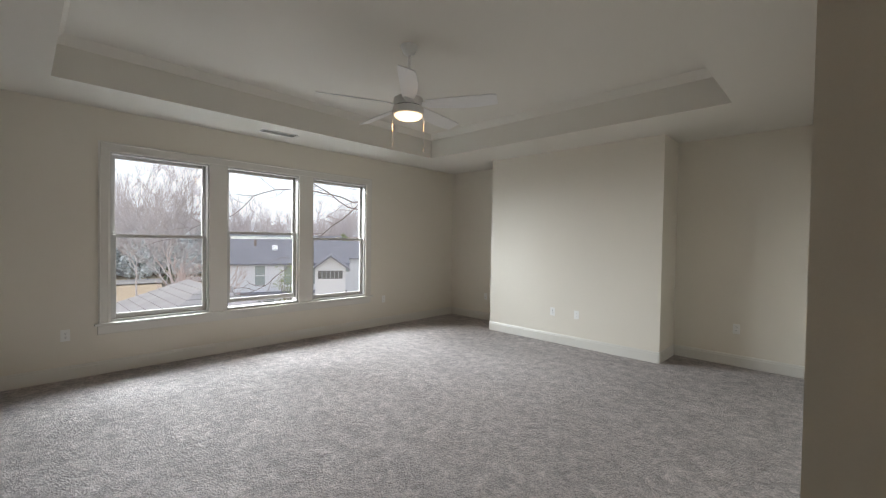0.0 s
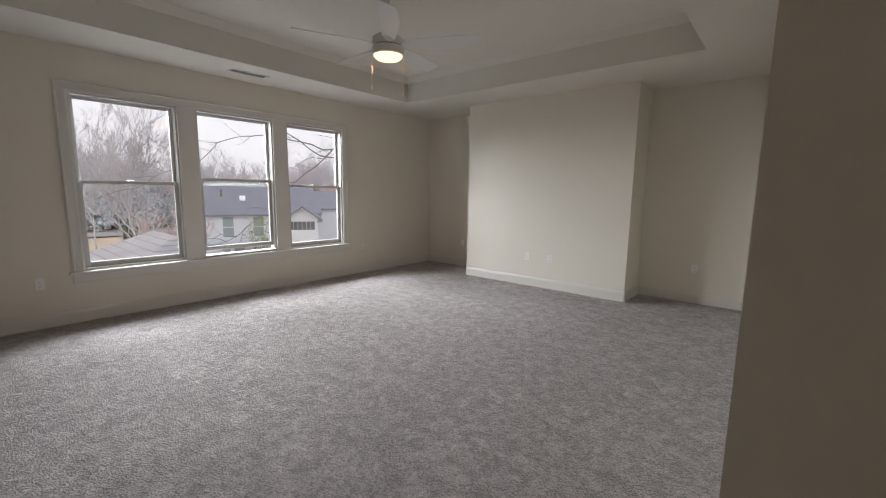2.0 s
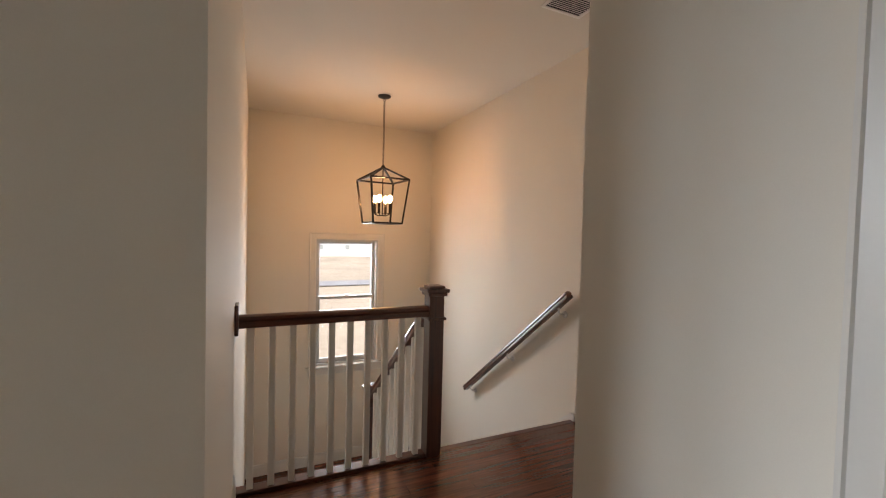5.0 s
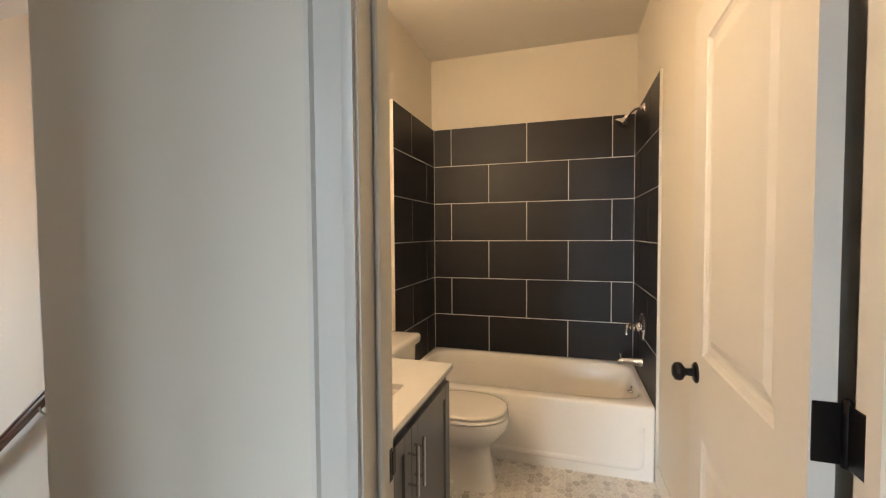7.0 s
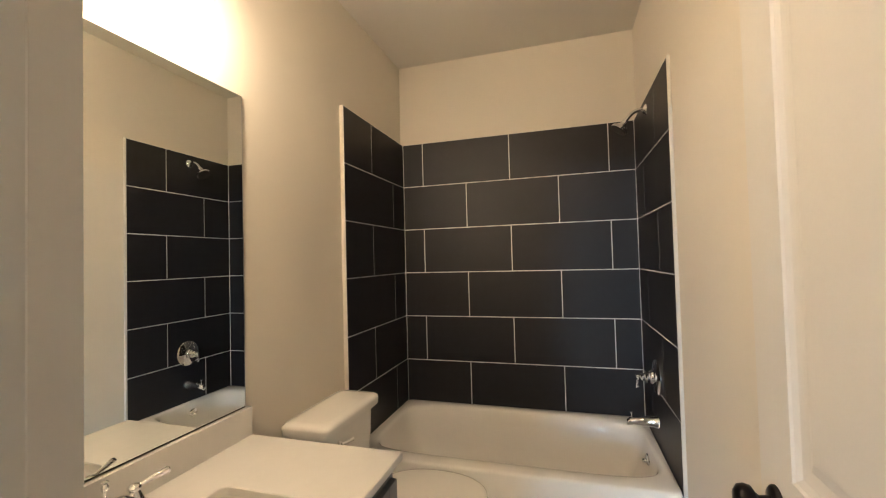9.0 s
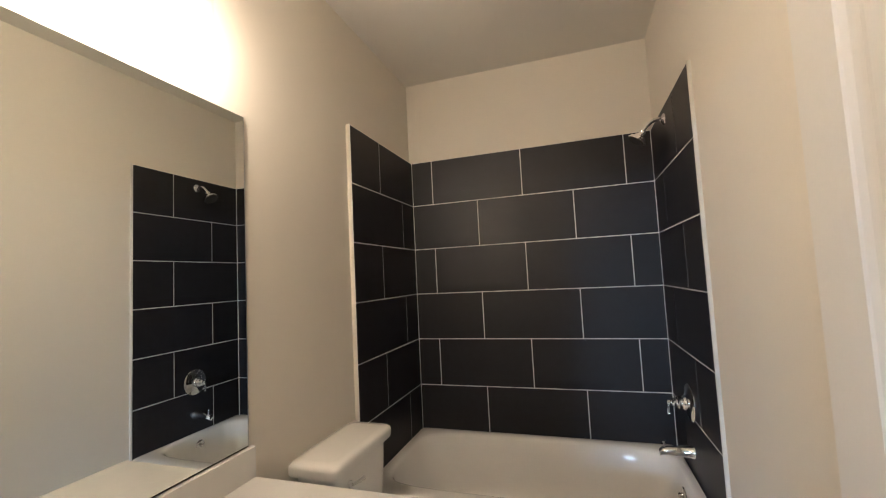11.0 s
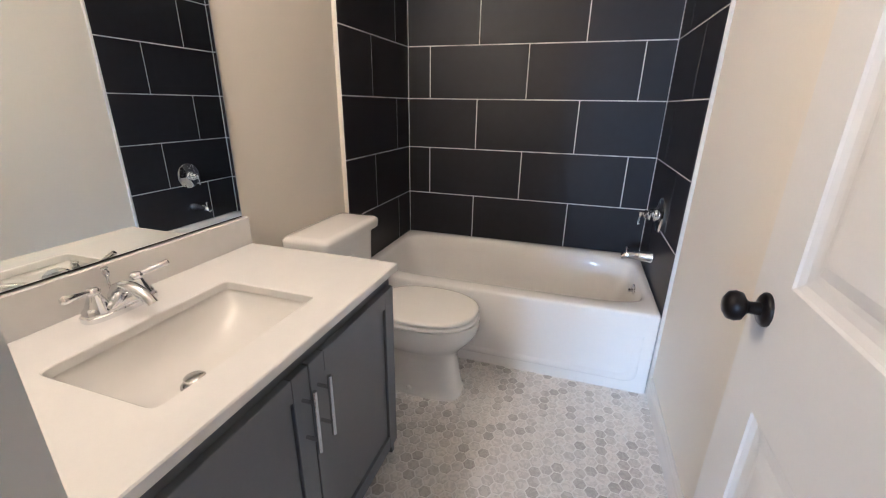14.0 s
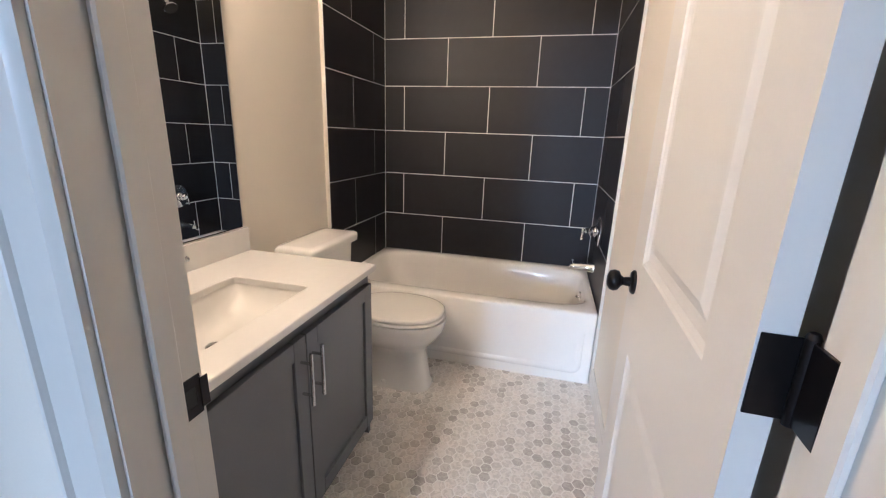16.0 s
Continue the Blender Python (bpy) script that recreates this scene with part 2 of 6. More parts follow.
# bathroom door wall with its opening
DY0, DY1, DZ = -0.504, 0.287, 2.06
structure("wall_bath_door", boxes((HX, BX, HS, DY0, 0, BT), (HX, BX, DY1, LY, 0, BT), (HX, BX, DY0, DY1, DZ, BT)), PAINT, "greige wall with the bathroom doorway", "wall")
structure("wall_bath_left", boxes((HX, BACK + 0.1, LY, LYO, 0, BT)), PAINT, "greige bathroom wall behind vanity and toilet", "wall")
structure("wall_bath_right", boxes((BX, BACK + 0.1, RY - 0.11, RY, 0, BT)), PAINT, "greige bathroom wall", "wall")
structure("wall_bath_back", boxes((BACK, BACK + 0.1, RY, LY, 0, BT)), PAINT, "greige bathroom end wall above the tiles", "wall")
structure("wall_stair_east", boxes((EX, EX + 0.12, LYO, SY + 0.15, LOW, TOP)), PAINT, "cream stairwell wall with a handrail", "wall")
# stairwell far wall with its window
SW = (1.58, 2.355, -0.29, 1.285)
structure("wall_stair_far", boxes((SX1, SW[0], SY, SY + 0.15, LOW, TOP), (SW[1], EX, SY, SY + 0.15, LOW, TOP), (SW[0], SW[1], SY, SY + 0.15, LOW, SW[2]), (SW[0], SW[1], SY, SY + 0.15, SW[3], TOP)), PAINT, "cream stairwell wall with a tall window", "wall")
structure("wall_stair_south", boxes((SX1, 1.89, 2.14, 2.24, LOW, -0.25)), PAINT, "plain wall under the landing", "wall")

# ceilings
TX0, TX1, TY0, TY1, TZ = -4.22, -0.26, 0.297, 4.67, 3.10
bm = boxes((WX - 0.15, TX0, SOUTH - 0.12, NY + 0.12, TOP, TZ - 0.075), (TX1, SX0, SOUTH - 0.12, NY + 0.12, TOP, TZ - 0.075),
           (TX0, TX1, SOUTH - 0.12, TY0, TOP, TZ - 0.075), (TX0, TX1, TY1, NY + 0.12, TOP, TZ - 0.075))
CH = 0.075
for q in (((TX0, TY0), (TX1, TY0)), ((TX1, TY0), (TX1, TY1)), ((TX1, TY1), (TX0, TY1)), ((TX0, TY1), (TX0, TY0))):
    (ax, ay), (bx, by) = q
    cx, cy = (TX0 + TX1) / 2, (TY0 + TY1) / 2
    ins = lambda x, y: (x + CH * (1 if x < cx else -1), y + CH * (1 if y < cy else -1))
    mid = [bm.verts.new((ax, ay, TZ - CH)), bm.verts.new((bx, by, TZ - CH))]
    hi = [bm.verts.new((*ins(ax, ay), TZ)), bm.verts.new((*ins(bx, by), TZ))]
    bm.faces.new([mid[0], mid[1], hi[1], hi[0]])
box(bm, TX0, TX1, TY0, TY1, TZ, TZ + 0.1)
structure("ceiling", bm, CEIL, "off-white tray ceiling with a bevelled recess", "ceiling")
structure("ceiling_stair", boxes((SX0, HX, SOUTH - 0.12, SY + 0.15, TOP, TOP + 0.1), (HX, EX + 0.12, LYO, SY + 0.15, TOP, TOP + 0.1), (SX0 - 0.12, HX, HS - 0.12, SOUTH - 0.12, TOP, TOP + 0.1)), CEIL, "off-white flat ceiling over hall and stairs", "ceiling")
structure("ceiling_bath", boxes((HX, BACK + 0.1, RY - 0.11, LYO, BT, BT + 0.1)), CEIL, "off-white bathroom ceiling", "ceiling")

# ---- floors ----
def carpet_mat():
    m = mat("taupe_cut_pile_carpet", (0.56, 0.495, 0.475), 0.95, vary=0.17, scale=1.6, fine=140, bump=0.0)
    n, l = m.node_tree.nodes, m.node_tree.links
    b = n["Principled BSDF"]
    geo = n["Geometry"]
    src = b.inputs["Base Color"].links[0].from_socket
    tuft = n.new("ShaderNodeTexVoronoi")
    tuft.inputs["Scale"].default_value = 90
    warp = n.new("ShaderNodeTexNoise")
    warp.inputs["Scale"].default_value = 40
    l.new(geo.outputs["Position"], warp.inputs["Vector"])
    add = n.new("ShaderNodeMixRGB")
    add.blend_type = "ADD"
    add.inputs[0].default_value = 0.03
    l.new(geo.outputs["Position"], add.inputs[1])
    l.new(warp.outputs["Color"], add.inputs[2])
    l.new(add.outputs[0], tuft.inputs["Vector"])
    clump = n.new("ShaderNodeTexNoise")
    clump.inputs["Scale"].default_value = 26
    clump.inputs["Detail"].default_value = 5
    clump.inputs["Roughness"].default_value = 0.7
    l.new(geo.outputs["Position"], clump.inputs["Vector"])
    h = n.new("ShaderNodeMath")
    h.operation = "MULTIPLY_ADD"
    h.inputs[1].default_value = -0.55
    l.new(tuft.outputs["Distance"], h.inputs[0])
    big = n.new("ShaderNodeTexNoise")
    big.inputs["Scale"].default_value = 10.0
    big.inputs["Detail"].default_value = 3
    big.inputs["Distortion"].default_value = 0.6
    l.new(geo.outputs["Position"], big.inputs["Vector"])
    both = n.new("ShaderNodeMath")
    both.operation = "MULTIPLY_ADD"
    both.inputs[1].default_value = 0.78
    l.new(big.outputs[0], both.inputs[0])
    l.new(clump.outputs[0], both.inputs[2])
    l.new(both.outputs[0], h.inputs[2])
    r = n.new("ShaderNodeMapRange")
    r.inputs[1].default_value, r.inputs[2].default_value = 0.41, 0.96
    r.inputs[3].default_value, r.inputs[4].default_value = 0.56, 1.36
    l.new(h.outputs[0], r.inputs[0])
    sc = n.new("ShaderNodeVectorMath")
    sc.operation = "SCALE"
    l.new(src, sc.inputs[0])
    l.new(r.outputs[0], sc.inputs["Scale"])
    l.new(sc.outputs[0], b.inputs["Base Color"])
    bp = n.new("ShaderNodeBump")
    bp.inputs["Strength"].default_value = 1.0
    bp.inputs["Distance"].default_value = 0.04
    l.new(h.outputs[0], bp.inputs["Height"])
    l.new(bp.outputs[0], b.inputs["Normal"])
    b.inputs["Sheen Weight"].default_value = 0.25
    return m


CARPET = carpet_mat()
CX = 0.62
structure("floor", boxes((WX, CX, SOUTH, NY, -0.1, 0), (SX0, CX, HS, SOUTH, -0.1, 0)), CARPET, "taupe cut-pile carpet with brushed footmarks", "carpet floor")
structure("floor_subfloor", boxes((CX, HX, HS, 2.28, -0.22, -0.014), (HX, EX, LYO, 2.28, -0.22, -0.014)), WOOD, "dark subfloor of the stair landing", "floor")
structure("floor_bath", boxes((HX, BACK, RY, LY, -0.1, -0.0014)), GROUT, "pale grout bed of the bathroom floor", "floor")


# ---- trim ----
def baseboard(name, a, b, h=0.135, t=0.014):
    """Board with a stepped top, its face to the right of the way from a to b."""
    bm = bmesh.new()
    sweep(bm, [(0, 0), (t, 0), (t, h - 0.03), (t * 0.75, h - 0.022), (t * 0.75, h - 0.012), (t * 0.35, h), (0, h)], (a[0], a[1], a[2] if len(a) > 2 else 0), (b[0], b[1], b[2] if len(b) > 2 else 0))
    return structure(name, bm, TRIM, "white painted baseboard", "baseboard")


baseboard("baseboard", (WX, SOUTH), (WX, NY))
baseboard("baseboard", (WX, NY), (-3.597, NY))
baseboard("baseboard", (-3.597, NY), (-3.597, 5.46))
baseboard("baseboard", (-3.597, 5.46), (-1.04, 5.46))
baseboard("baseboard", (-1.04, 5.46), (-1.04, NY))
baseboard("baseboard", (-1.04, NY), (SX0, NY))
baseboard("baseboard", (SX0, NY), (SX0, WE))
baseboard("baseboard", (SX0, WE), (SX1, WE))
baseboard("baseboard", (SX1, WE), (SX1, 2.2))
baseboard("baseboard", (EX, 2.24), (EX, LYO))
baseboard("baseboard", (HX, LYO), (HX, 0.36))
baseboard("baseboard", (3.755, RY), (BX, RY), h=0.10)
baseboard("baseboard", (SX1, SY, -1.52), (EX, SY, -1.52))
baseboard("baseboard", (EX, SY, -1.52), (EX, 4.05, -1.52))


def casing_profile(w):
    return [(0, 0), (w, 0), (w, 0.020), (w * 0.86, 0.023), (w * 0.8, 0.017), (w * 0.3, 0.013), (w * 0.2, 0.016), (w * 0.06, 0.011), (0, 0.010)]


def casing(name, pts, face, w, label, parent=None):
    """Moulded casing round an opening: pts (inner edge, in order), face = outward normal."""
    bm = bmesh.new()
    f = Vector(face)
    P = [Vector(p) for p in pts]
    rings = []
    mid = sum(P, Vector()) / len(P)
    prof = casing_profile(w)
    for i, p in enumerate(P):
        d0 = (p - P[i - 1]).normalized() if i else None
        d1 = (P[i + 1] - p).normalized() if i < len(P) - 1 else None
        o0 = d0.cross(f) if d0 else None
        o1 = d1.cross(f) if d1 else None
        out = (o0 + o1) if (o0 and o1) else (o0 or o1)
        if not (o0 and o1):
            out = out.normalized()
        if out.dot(p - mid) < 0:
            out = -out
        rings.append([bm.verts.new(p + out * u + f * v) for u, v in prof])
    for a, b in zip(rings, rings[1:]):
        for k in range(len(prof)):
            bm.faces.new([a[k], a[(k + 1) % len(prof)], b[(k + 1) % len(prof)], b[k]])
    bm.faces.new(rings[0])
    bm.faces.new(rings[-1])
    bmesh.ops.recalc_face_normals(bm, faces=bm.faces)
    ob = part(name, bm, TRIM, parent, "", 30)
    if not parent:
        tagged(ob, label, "trim", kind="structure")
    return ob


# loft window group: casing, mullion boards, stool and apron
casing("trim", [(WX, WINS[0][0] + 0.005, WZ0), (WX, WINS[0][0] + 0.005, WZ1 - 0.005), (WX, WINS[2][1] - 0.005, WZ1 - 0.005), (WX, WINS[2][1] - 0.005, WZ0)], (1, 0, 0), 0.098, "white moulded window casing")
for i in (0, 1):
    bm = bmesh.new()
    box(bm, WX, WX + 0.014, WINS[i][1] - 0.005, WINS[i + 1][0] + 0.005, WZ0, WZ1 - 0.003, 0.002, 1)
    structure("trim", bm, TRIM, "white flat mullion board between windows", "trim")
bm = bmesh.new()
box(bm, WX - 0.09, WX + 0.045, WINS[0][0] - 0.125, WINS[2][1] + 0.125, WZ0 - 0.028, WZ0 - 0.002, 0.006)
structure("window_stool", bm, TRIM, "white window stool running under three windows", "window sill")
bm = bmesh.new()
box(bm, WX, WX + 0.015, WINS[0][0] - 0.10, WINS[2][1] + 0.10, WZ0 - 0.118, WZ0 - 0.028, 0.003, 1)
structure("trim", bm, TRIM, "white apron board under the windows", "trim")


def sash(parent, name, axis, p, u0, u1, z0, z1, t=0.032, w=0.042, bottom=0.05, top=None):
    """A glazed sash in the plane p across axis; u along the wall."""
    top = w if top is None else top
    bm = bmesh.new()

    def bx(a0, a1, c0, c1, bev=0.004):
        if axis == "x":
            box(bm, p, p + t, a0, a1, c0, c1, bev, 1)
        else:
            box(bm, a0, a1, p, p + t, c0, c1, bev, 1)
    bx(u0, u0 + w, z0, z1)
    bx(u1 - w, u1, z0, z1)
    bx(u0 + w, u1 - w, z0, z0 + bottom)
    bx(u0 + w, u1 - w, z1 - top, z1)
    s = part(name, bm, VINYL, parent)
    bm = bmesh.new()
    q = p + t * 0.5
    if axis == "x":
        box(bm, q - 0.002, q + 0.002, u0 + w, u1 - w, z0 + bottom, z1 - top)
    else:
        box(bm, u0 + w, u1 - w, q - 0.002, q + 0.002, z0 + bottom, z1 - top)
    g = part("pane", bm, PANE, s, "clear glass pane")
    g.visible_shadow = False
    return s


def window(name, axis, face, out, u0, u1, z0, z1, meet, raised, label):
    """Double-hung window in an opening; face is the room side, out = -1 or 1 away from the room."""
    w = thing(name, label, "window", kind="structure", m=(pose(face, (u0 + u1) / 2, z0) if axis == "x" else pose((u0 + u1) / 2, face, z0)))
    bm = bmesh.new()
    d0, d1 = sorted((face + out * 0.012, face + out * 0.145))
    J = 0.022

    def bx(a0, a1, c0, c1):
        if axis == "x":
            box(bm, d0, d1, a0, a1, c0, c1)
        else:
            box(bm, a0, a1, d0, d1, c0, c1)
    bx(u0, u0 + J, z0, z1)
    bx(u1 - J, u1, z0, z1)
    bx(u0 + J, u1 - J, z1 - J, z1)
    bx(u0 + J, u1 - J, z0, z0 + J)
    part("window_frame", bm, VINYL, w)
    a, b = u0 + J, u1 - J
    upper = face + out * 0.115
    lower = face + out * 0.075
    sash(w, "upper_sash", axis, upper - 0.016, a, b, meet - 0.02, z1 - J, w=0.036, bottom=0.034)
    s = sash(w, "lower_sash", axis, lower - 0.016, a, b, z0 + J + raised, meet + 0.016 + raised, w=0.040, bottom=0.055, top=0.036)
    bm = bmesh.new()
    c = (u0 + u1) / 2
    zt = meet + 0.016 + raised
    if axis == "x":
        box(bm, lower - 0.012, lower + 0.012, c - 0.03, c + 0.03, zt, zt + 0.012, 0.003)
    else:
        box(bm, c - 0.03, c + 0.03, lower - 0.012, lower + 0.012, zt, zt + 0.012, 0.003)
    part("sash_lock", bm, NICKEL, s, "small metal sash lock")
    return w


window("window_1", "x", WX, -1, *WINS[0], WZ0, WZ1, 1.44, 0, "white double-hung window, closed, overlooking trees")
window("window_2", "x", WX, -1, *WINS[1], WZ0, WZ1, 1.445, 0.055, "white double-hung window raised open a crack")
window("window_3", "x", WX, -1, *WINS[2], WZ0, WZ1, 1.44, 0, "white double-hung window, closed, overlooking a neighbour house")
window("window_4", "y", SY, 1, SW[0], SW[1], SW[2], SW[3], 0.55, 0, "white double-hung stairwell window over a dry lawn")
casing("trim", [(SW[0] + 0.005, SY, SW[2]), (SW[0] + 0.005, SY, SW[3] - 0.005), (SW[1] - 0.005, SY, SW[3] - 0.005), (SW[1] - 0.005, SY, SW[2])][::-1], (0, -1, 0), 0.085, "white moulded casing round the stair window")
bm = bmesh.new()
box(bm, SW[0] - 0.11, SW[1] + 0.11, SY - 0.045, SY + 0.09, SW[2] - 0.026, SW[2] - 0.002, 0.005)
structure("window_stool", bm, TRIM, "white stool of the stair window", "window sill")
bm = bmesh.new()
box(bm, SW[0] - 0.09, SW[1] + 0.09, SY - 0.015, SY, SW[2] - 0.11, SW[2] - 0.026, 0.003, 1)
structure("trim", bm, TRIM, "white apron under the stair window", "trim")


# ---- outlets and vents ----
def outlet(m):
    o = thing("wall_outlet", "white plastic duplex outlet plate on the wall", "outlet", "outlets", m=m)
    bm = bmesh.new()
    box(bm, -0.036, 0.036, -0.006, 0, -0.058, 0.058, 0.003)
    p = part("plate", bm, PLASTIC)
    p.parent = o
    for z in (-0.021, 0.021):
        bm = bmesh.new()
        lathe(bm, [(0, 0), (0.0165, 0), (0.0165, 0.0025), (0, 0.0025)], Matrix.Translation((0, -0.006, z)) @ Euler((radians(90), 0, 0)).to_matrix().to_4x4(), 18)
        s = part("socket", bm, PLASTIC)
        s.parent = o
        bm = boxes((-0.007, -0.005, -0.0092, -0.0086, z - 0.002, z + 0.007), (0.005, 0.007, -0.0092, -0.0086, z - 0.002, z + 0.007), (-0.002, 0.002, -0.0092, -0.0086, z - 0.010, z - 0.006))
        k = part("slot", bm, DARKSLOT)
        k.parent = s
    return o


first = outlet(pose(WX, 0.421, 0.443, 0, 0, 90))
copy_thing(first, pose(WX, 4.36, 0.443, 0, 0, 90))
copy_thing(first, pose(-2.465, 5.46, 0.443))
copy_thing(first, pose(-2.10, 5.46, 0.443))
copy_thing(first, pose(-0.372, NY, 0.443))
copy_thing(first, pose(-4.15, NY, 0.43))
copy_thing(first, pose(EX, 1.9, 0.40, 0, 0, -90))


def vent(m, lx, ly, label, name="ceiling_vent"):
    """Register under a ceiling: frame, dark throat and tilted slats along local x."""
    v = thing(name, label, "vent", "ceiling vents", m=m)
    bm = bmesh.new()
    f = 0.022
    for r in ((-lx / 2, lx / 2, -ly / 2, -ly / 2 + f), (-lx / 2, lx / 2, ly / 2 - f, ly / 2), (-lx / 2, -lx / 2 + f, -ly / 2 + f, ly / 2 - f), (lx / 2 - f, lx / 2, -ly / 2 + f, ly / 2 - f)):
        box(bm, *r, -0.008, -0.001, 0.002, 1)
    part("frame", bm, PLASTIC).parent = v
    part("backing", boxes((-lx / 2 + f, lx / 2 - f, -ly / 2 + f, ly / 2 - f, -0.0025, -0.0015)), DARKSLOT).parent = v
    n = int((ly - 2 * f) / 0.016)
    bm = bmesh.new()
    w = (lx - 2 * f) / 2
    vs = [bm.verts.new(c) for c in ((-w, -0.006, -0.008), (w, -0.006, -0.008), (w, 0.006, -0.003), (-w, 0.006, -0.003), (-w, -0.006, -0.0065), (w, -0.006, -0.0065), (w, 0.006, -0.0015), (-w, 0.006, -0.0015))]
    for q in ((0, 1, 2, 3), (7, 6, 5, 4), (0, 4, 5, 1), (1, 5, 6, 2), (2, 6, 7, 3), (3, 7, 4, 0)):
        bm.faces.new([vs[i] for i in q])
    me = mesh_of(bm, "slat", PLASTIC)
    for k in range(n):
        s = new("slat", me)
        s.parent = v
        s.location = (0, -ly / 2 + f + 0.008 + 0.016 * k, 0)
    return v


vent(pose(-4.58, 2.37, TOP, 0, 0, 90), 0.44, 0.16, "white slatted air register in the ceiling soffit")
vent(pose(2.60, 1.9, TOP, 0, 0, 0), 0.30, 0.20, "white slatted air register in the hall ceiling")
vent(pose(3.49, 0.43, BT, 0, 0, 0), 0.27, 0.27, "white exhaust fan grille in the bathroom ceiling", "exhaust_fan_grille")


# ---- ceiling fan ----
FANP = mat("satin_white_fan", (0.74, 0.73, 0.71), 0.35, vary=0.02, bump=0.0)
FANGLOW = glow("warm_frosted_glass", (1.0, 0.77, 0.48), 2.6)


def ceiling_fan(x, y):
    f = thing("ceiling_fan", "white five-blade ceiling fan with a lit round lamp", "ceiling fan", m=pose(x, y, TZ))
    T = Matrix.Translation((x, y, 0))
    bm = bmesh.new()
    lathe(bm, [(0, 3.1), (0.072, 3.1), (0.07, 3.085), (0.05, 3.035), (0.026, 3.02), (0, 3.02)], T)
    part("canopy", bm, FANP, f, "", 40)
    bm = bmesh.new()
    tube(bm, [(x, y, 3.03), (x, y, 2.704)], 0.0125, 14)
    part("downrod", bm, FANP, f, "", 40)
    bm = bmesh.new()
    lathe(bm, [(0, 2.714), (0.03, 2.714), (0.035, 2.684), (0.10, 2.664), (0.125, 2.649), (0.13, 2.604), (0.125, 2.589), (0.118, 2.586), (0, 2.586)], T, 36)
    part("motor_housing", bm, FANP, f, "", 40)
    bm = bmesh.new()
    lathe(bm, [(0, 2.586), (0.112, 2.586), (0.112, 2.576), (0, 2.576)], T, 36)
    part("shadow_gap", bm, DARKSLOT, f, "dark band under the motor")
    bm = bmesh.new()
    lathe(bm, [(0, 2.576), (0.128, 2.576), (0.132, 2.564), (0.13, 2.516), (0.122, 2.512), (0, 2.512)], T, 36)
    kit = part("light_kit", bm, FANP, f, "", 40)
    bm = bmesh.new()
    lathe(bm, [(0.12, 2.512), (0.117, 2.502), (0.10, 2.486), (0.06, 2.477), (0, 2.474)], T, 36)
    part("diffuser", bm, FANGLOW, kit, "glowing frosted glass lens", 60)
    a0 = math.atan2(0.126 - y, 0.438 - x)
    for k in range(5):
        a = a0 + 2 * math.pi * k / 5 - radians(1)
        R = T @ Matrix.Rotation(a, 4, "Z") @ Matrix.Translation((0, 0, 2.600)) @ Matrix.Rotation(radians(-18), 4, "X")
        bm = bmesh.new()
        N = 14
        prof = []
        for i in range(N + 1):
            s = i / N
            r = 0.16 + 0.60 * s
            w = 0.050 + 0.024 * math.sin(min(1, s * 1.1) * math.pi * 0.72)
            if s > 0.93:
                w *= 0.86
            off = 0.012 * math.sin(s * math.pi)
            prof.append((r, off - w, off + w))
        top = [[bm.verts.new(R @ Vector((r, u, 0.0035))) for u in (c0, c1)] for r, c0, c1 in prof]
        bot = [[bm.verts.new(R @ Vector((r, u, -0.0035))) for u in (c0, c1)] for r, c0, c1 in prof]
        for i in range(N):
            bm.faces.new([top[i][0], top[i + 1][0], top[i + 1][1], top[i][1]])
            bm.faces.new([bot[i][1], bot[i + 1][1], bot[i + 1][0], bot[i][0]])
            bm.faces.new([top[i][1], top[i + 1][1], bot[i + 1][1], bot[i][1]])
            bm.faces.new([bot[i][0], bot[i + 1][0], top[i + 1][0], top[i][0]])
        bm.faces.new([top[0][0], top[0][1], bot[0][1], bot[0][0]])
        bm.faces.new([top[N][1], top[N][0], bot[N][0], bot[N][1]])
        bl = part("blade", bm, FANP, f)
        bm = bmesh.new()
        vs = [bm.verts.new(R @ Vector(c)) for c in ((0.08, -0.022, -0.002), (0.2, -0.035, -0.0045), (0.2, 0.035, -0.0045), (0.08, 0.022, -0.002), (0.08, -0.022, -0.008), (0.2, -0.035, -0.0085), (0.2, 0.035, -0.0085), (0.08, 0.022, -0.008))]
        for q in ((3, 2, 1, 0), (4, 5, 6, 7), (0, 1, 5, 4), (1, 2, 6, 5), (2, 3, 7, 6), (3, 0, 4, 7)):
            bm.faces.new([vs[i] for i in q])
        part("blade_bracket", bm, FANP, bl)
    side = Vector((math.sin(a0), -math.cos(a0), 0))
    for s, z in ((-1, 2.27), (1, 2.235)):
        q = Vector((x, y, 0)) - side * 0.134 * s
        bm = bmesh.new()
        tube(bm, [(q.x, q.y, 2.549), (q.x, q.y, z)], 0.0022, 6)
        ch = part("pull_chain", bm, NICKEL, f, "thin metal pull chain")
        bm = bmesh.new()
        lathe(bm, [(0, z + 0.002), (0.004, z), (0.0075, z - 0.022), (0.006, z - 0.032), (0, z - 0.034)], Matrix.Translation((q.x, q.y, 0)), 12)
        part("pull_knob", bm, FANP, ch, "", 50)
    lamp("fan_light", "AREA", 4, WARM, look((x, y, 2.445), (x, y, 0)), 0.22)


ceiling_fan(-2.205, 2.437)


# ---- stairs ----
RISE, RUN, NOSE = 0.19, 0.24, 2.285
STX0 = 1.945


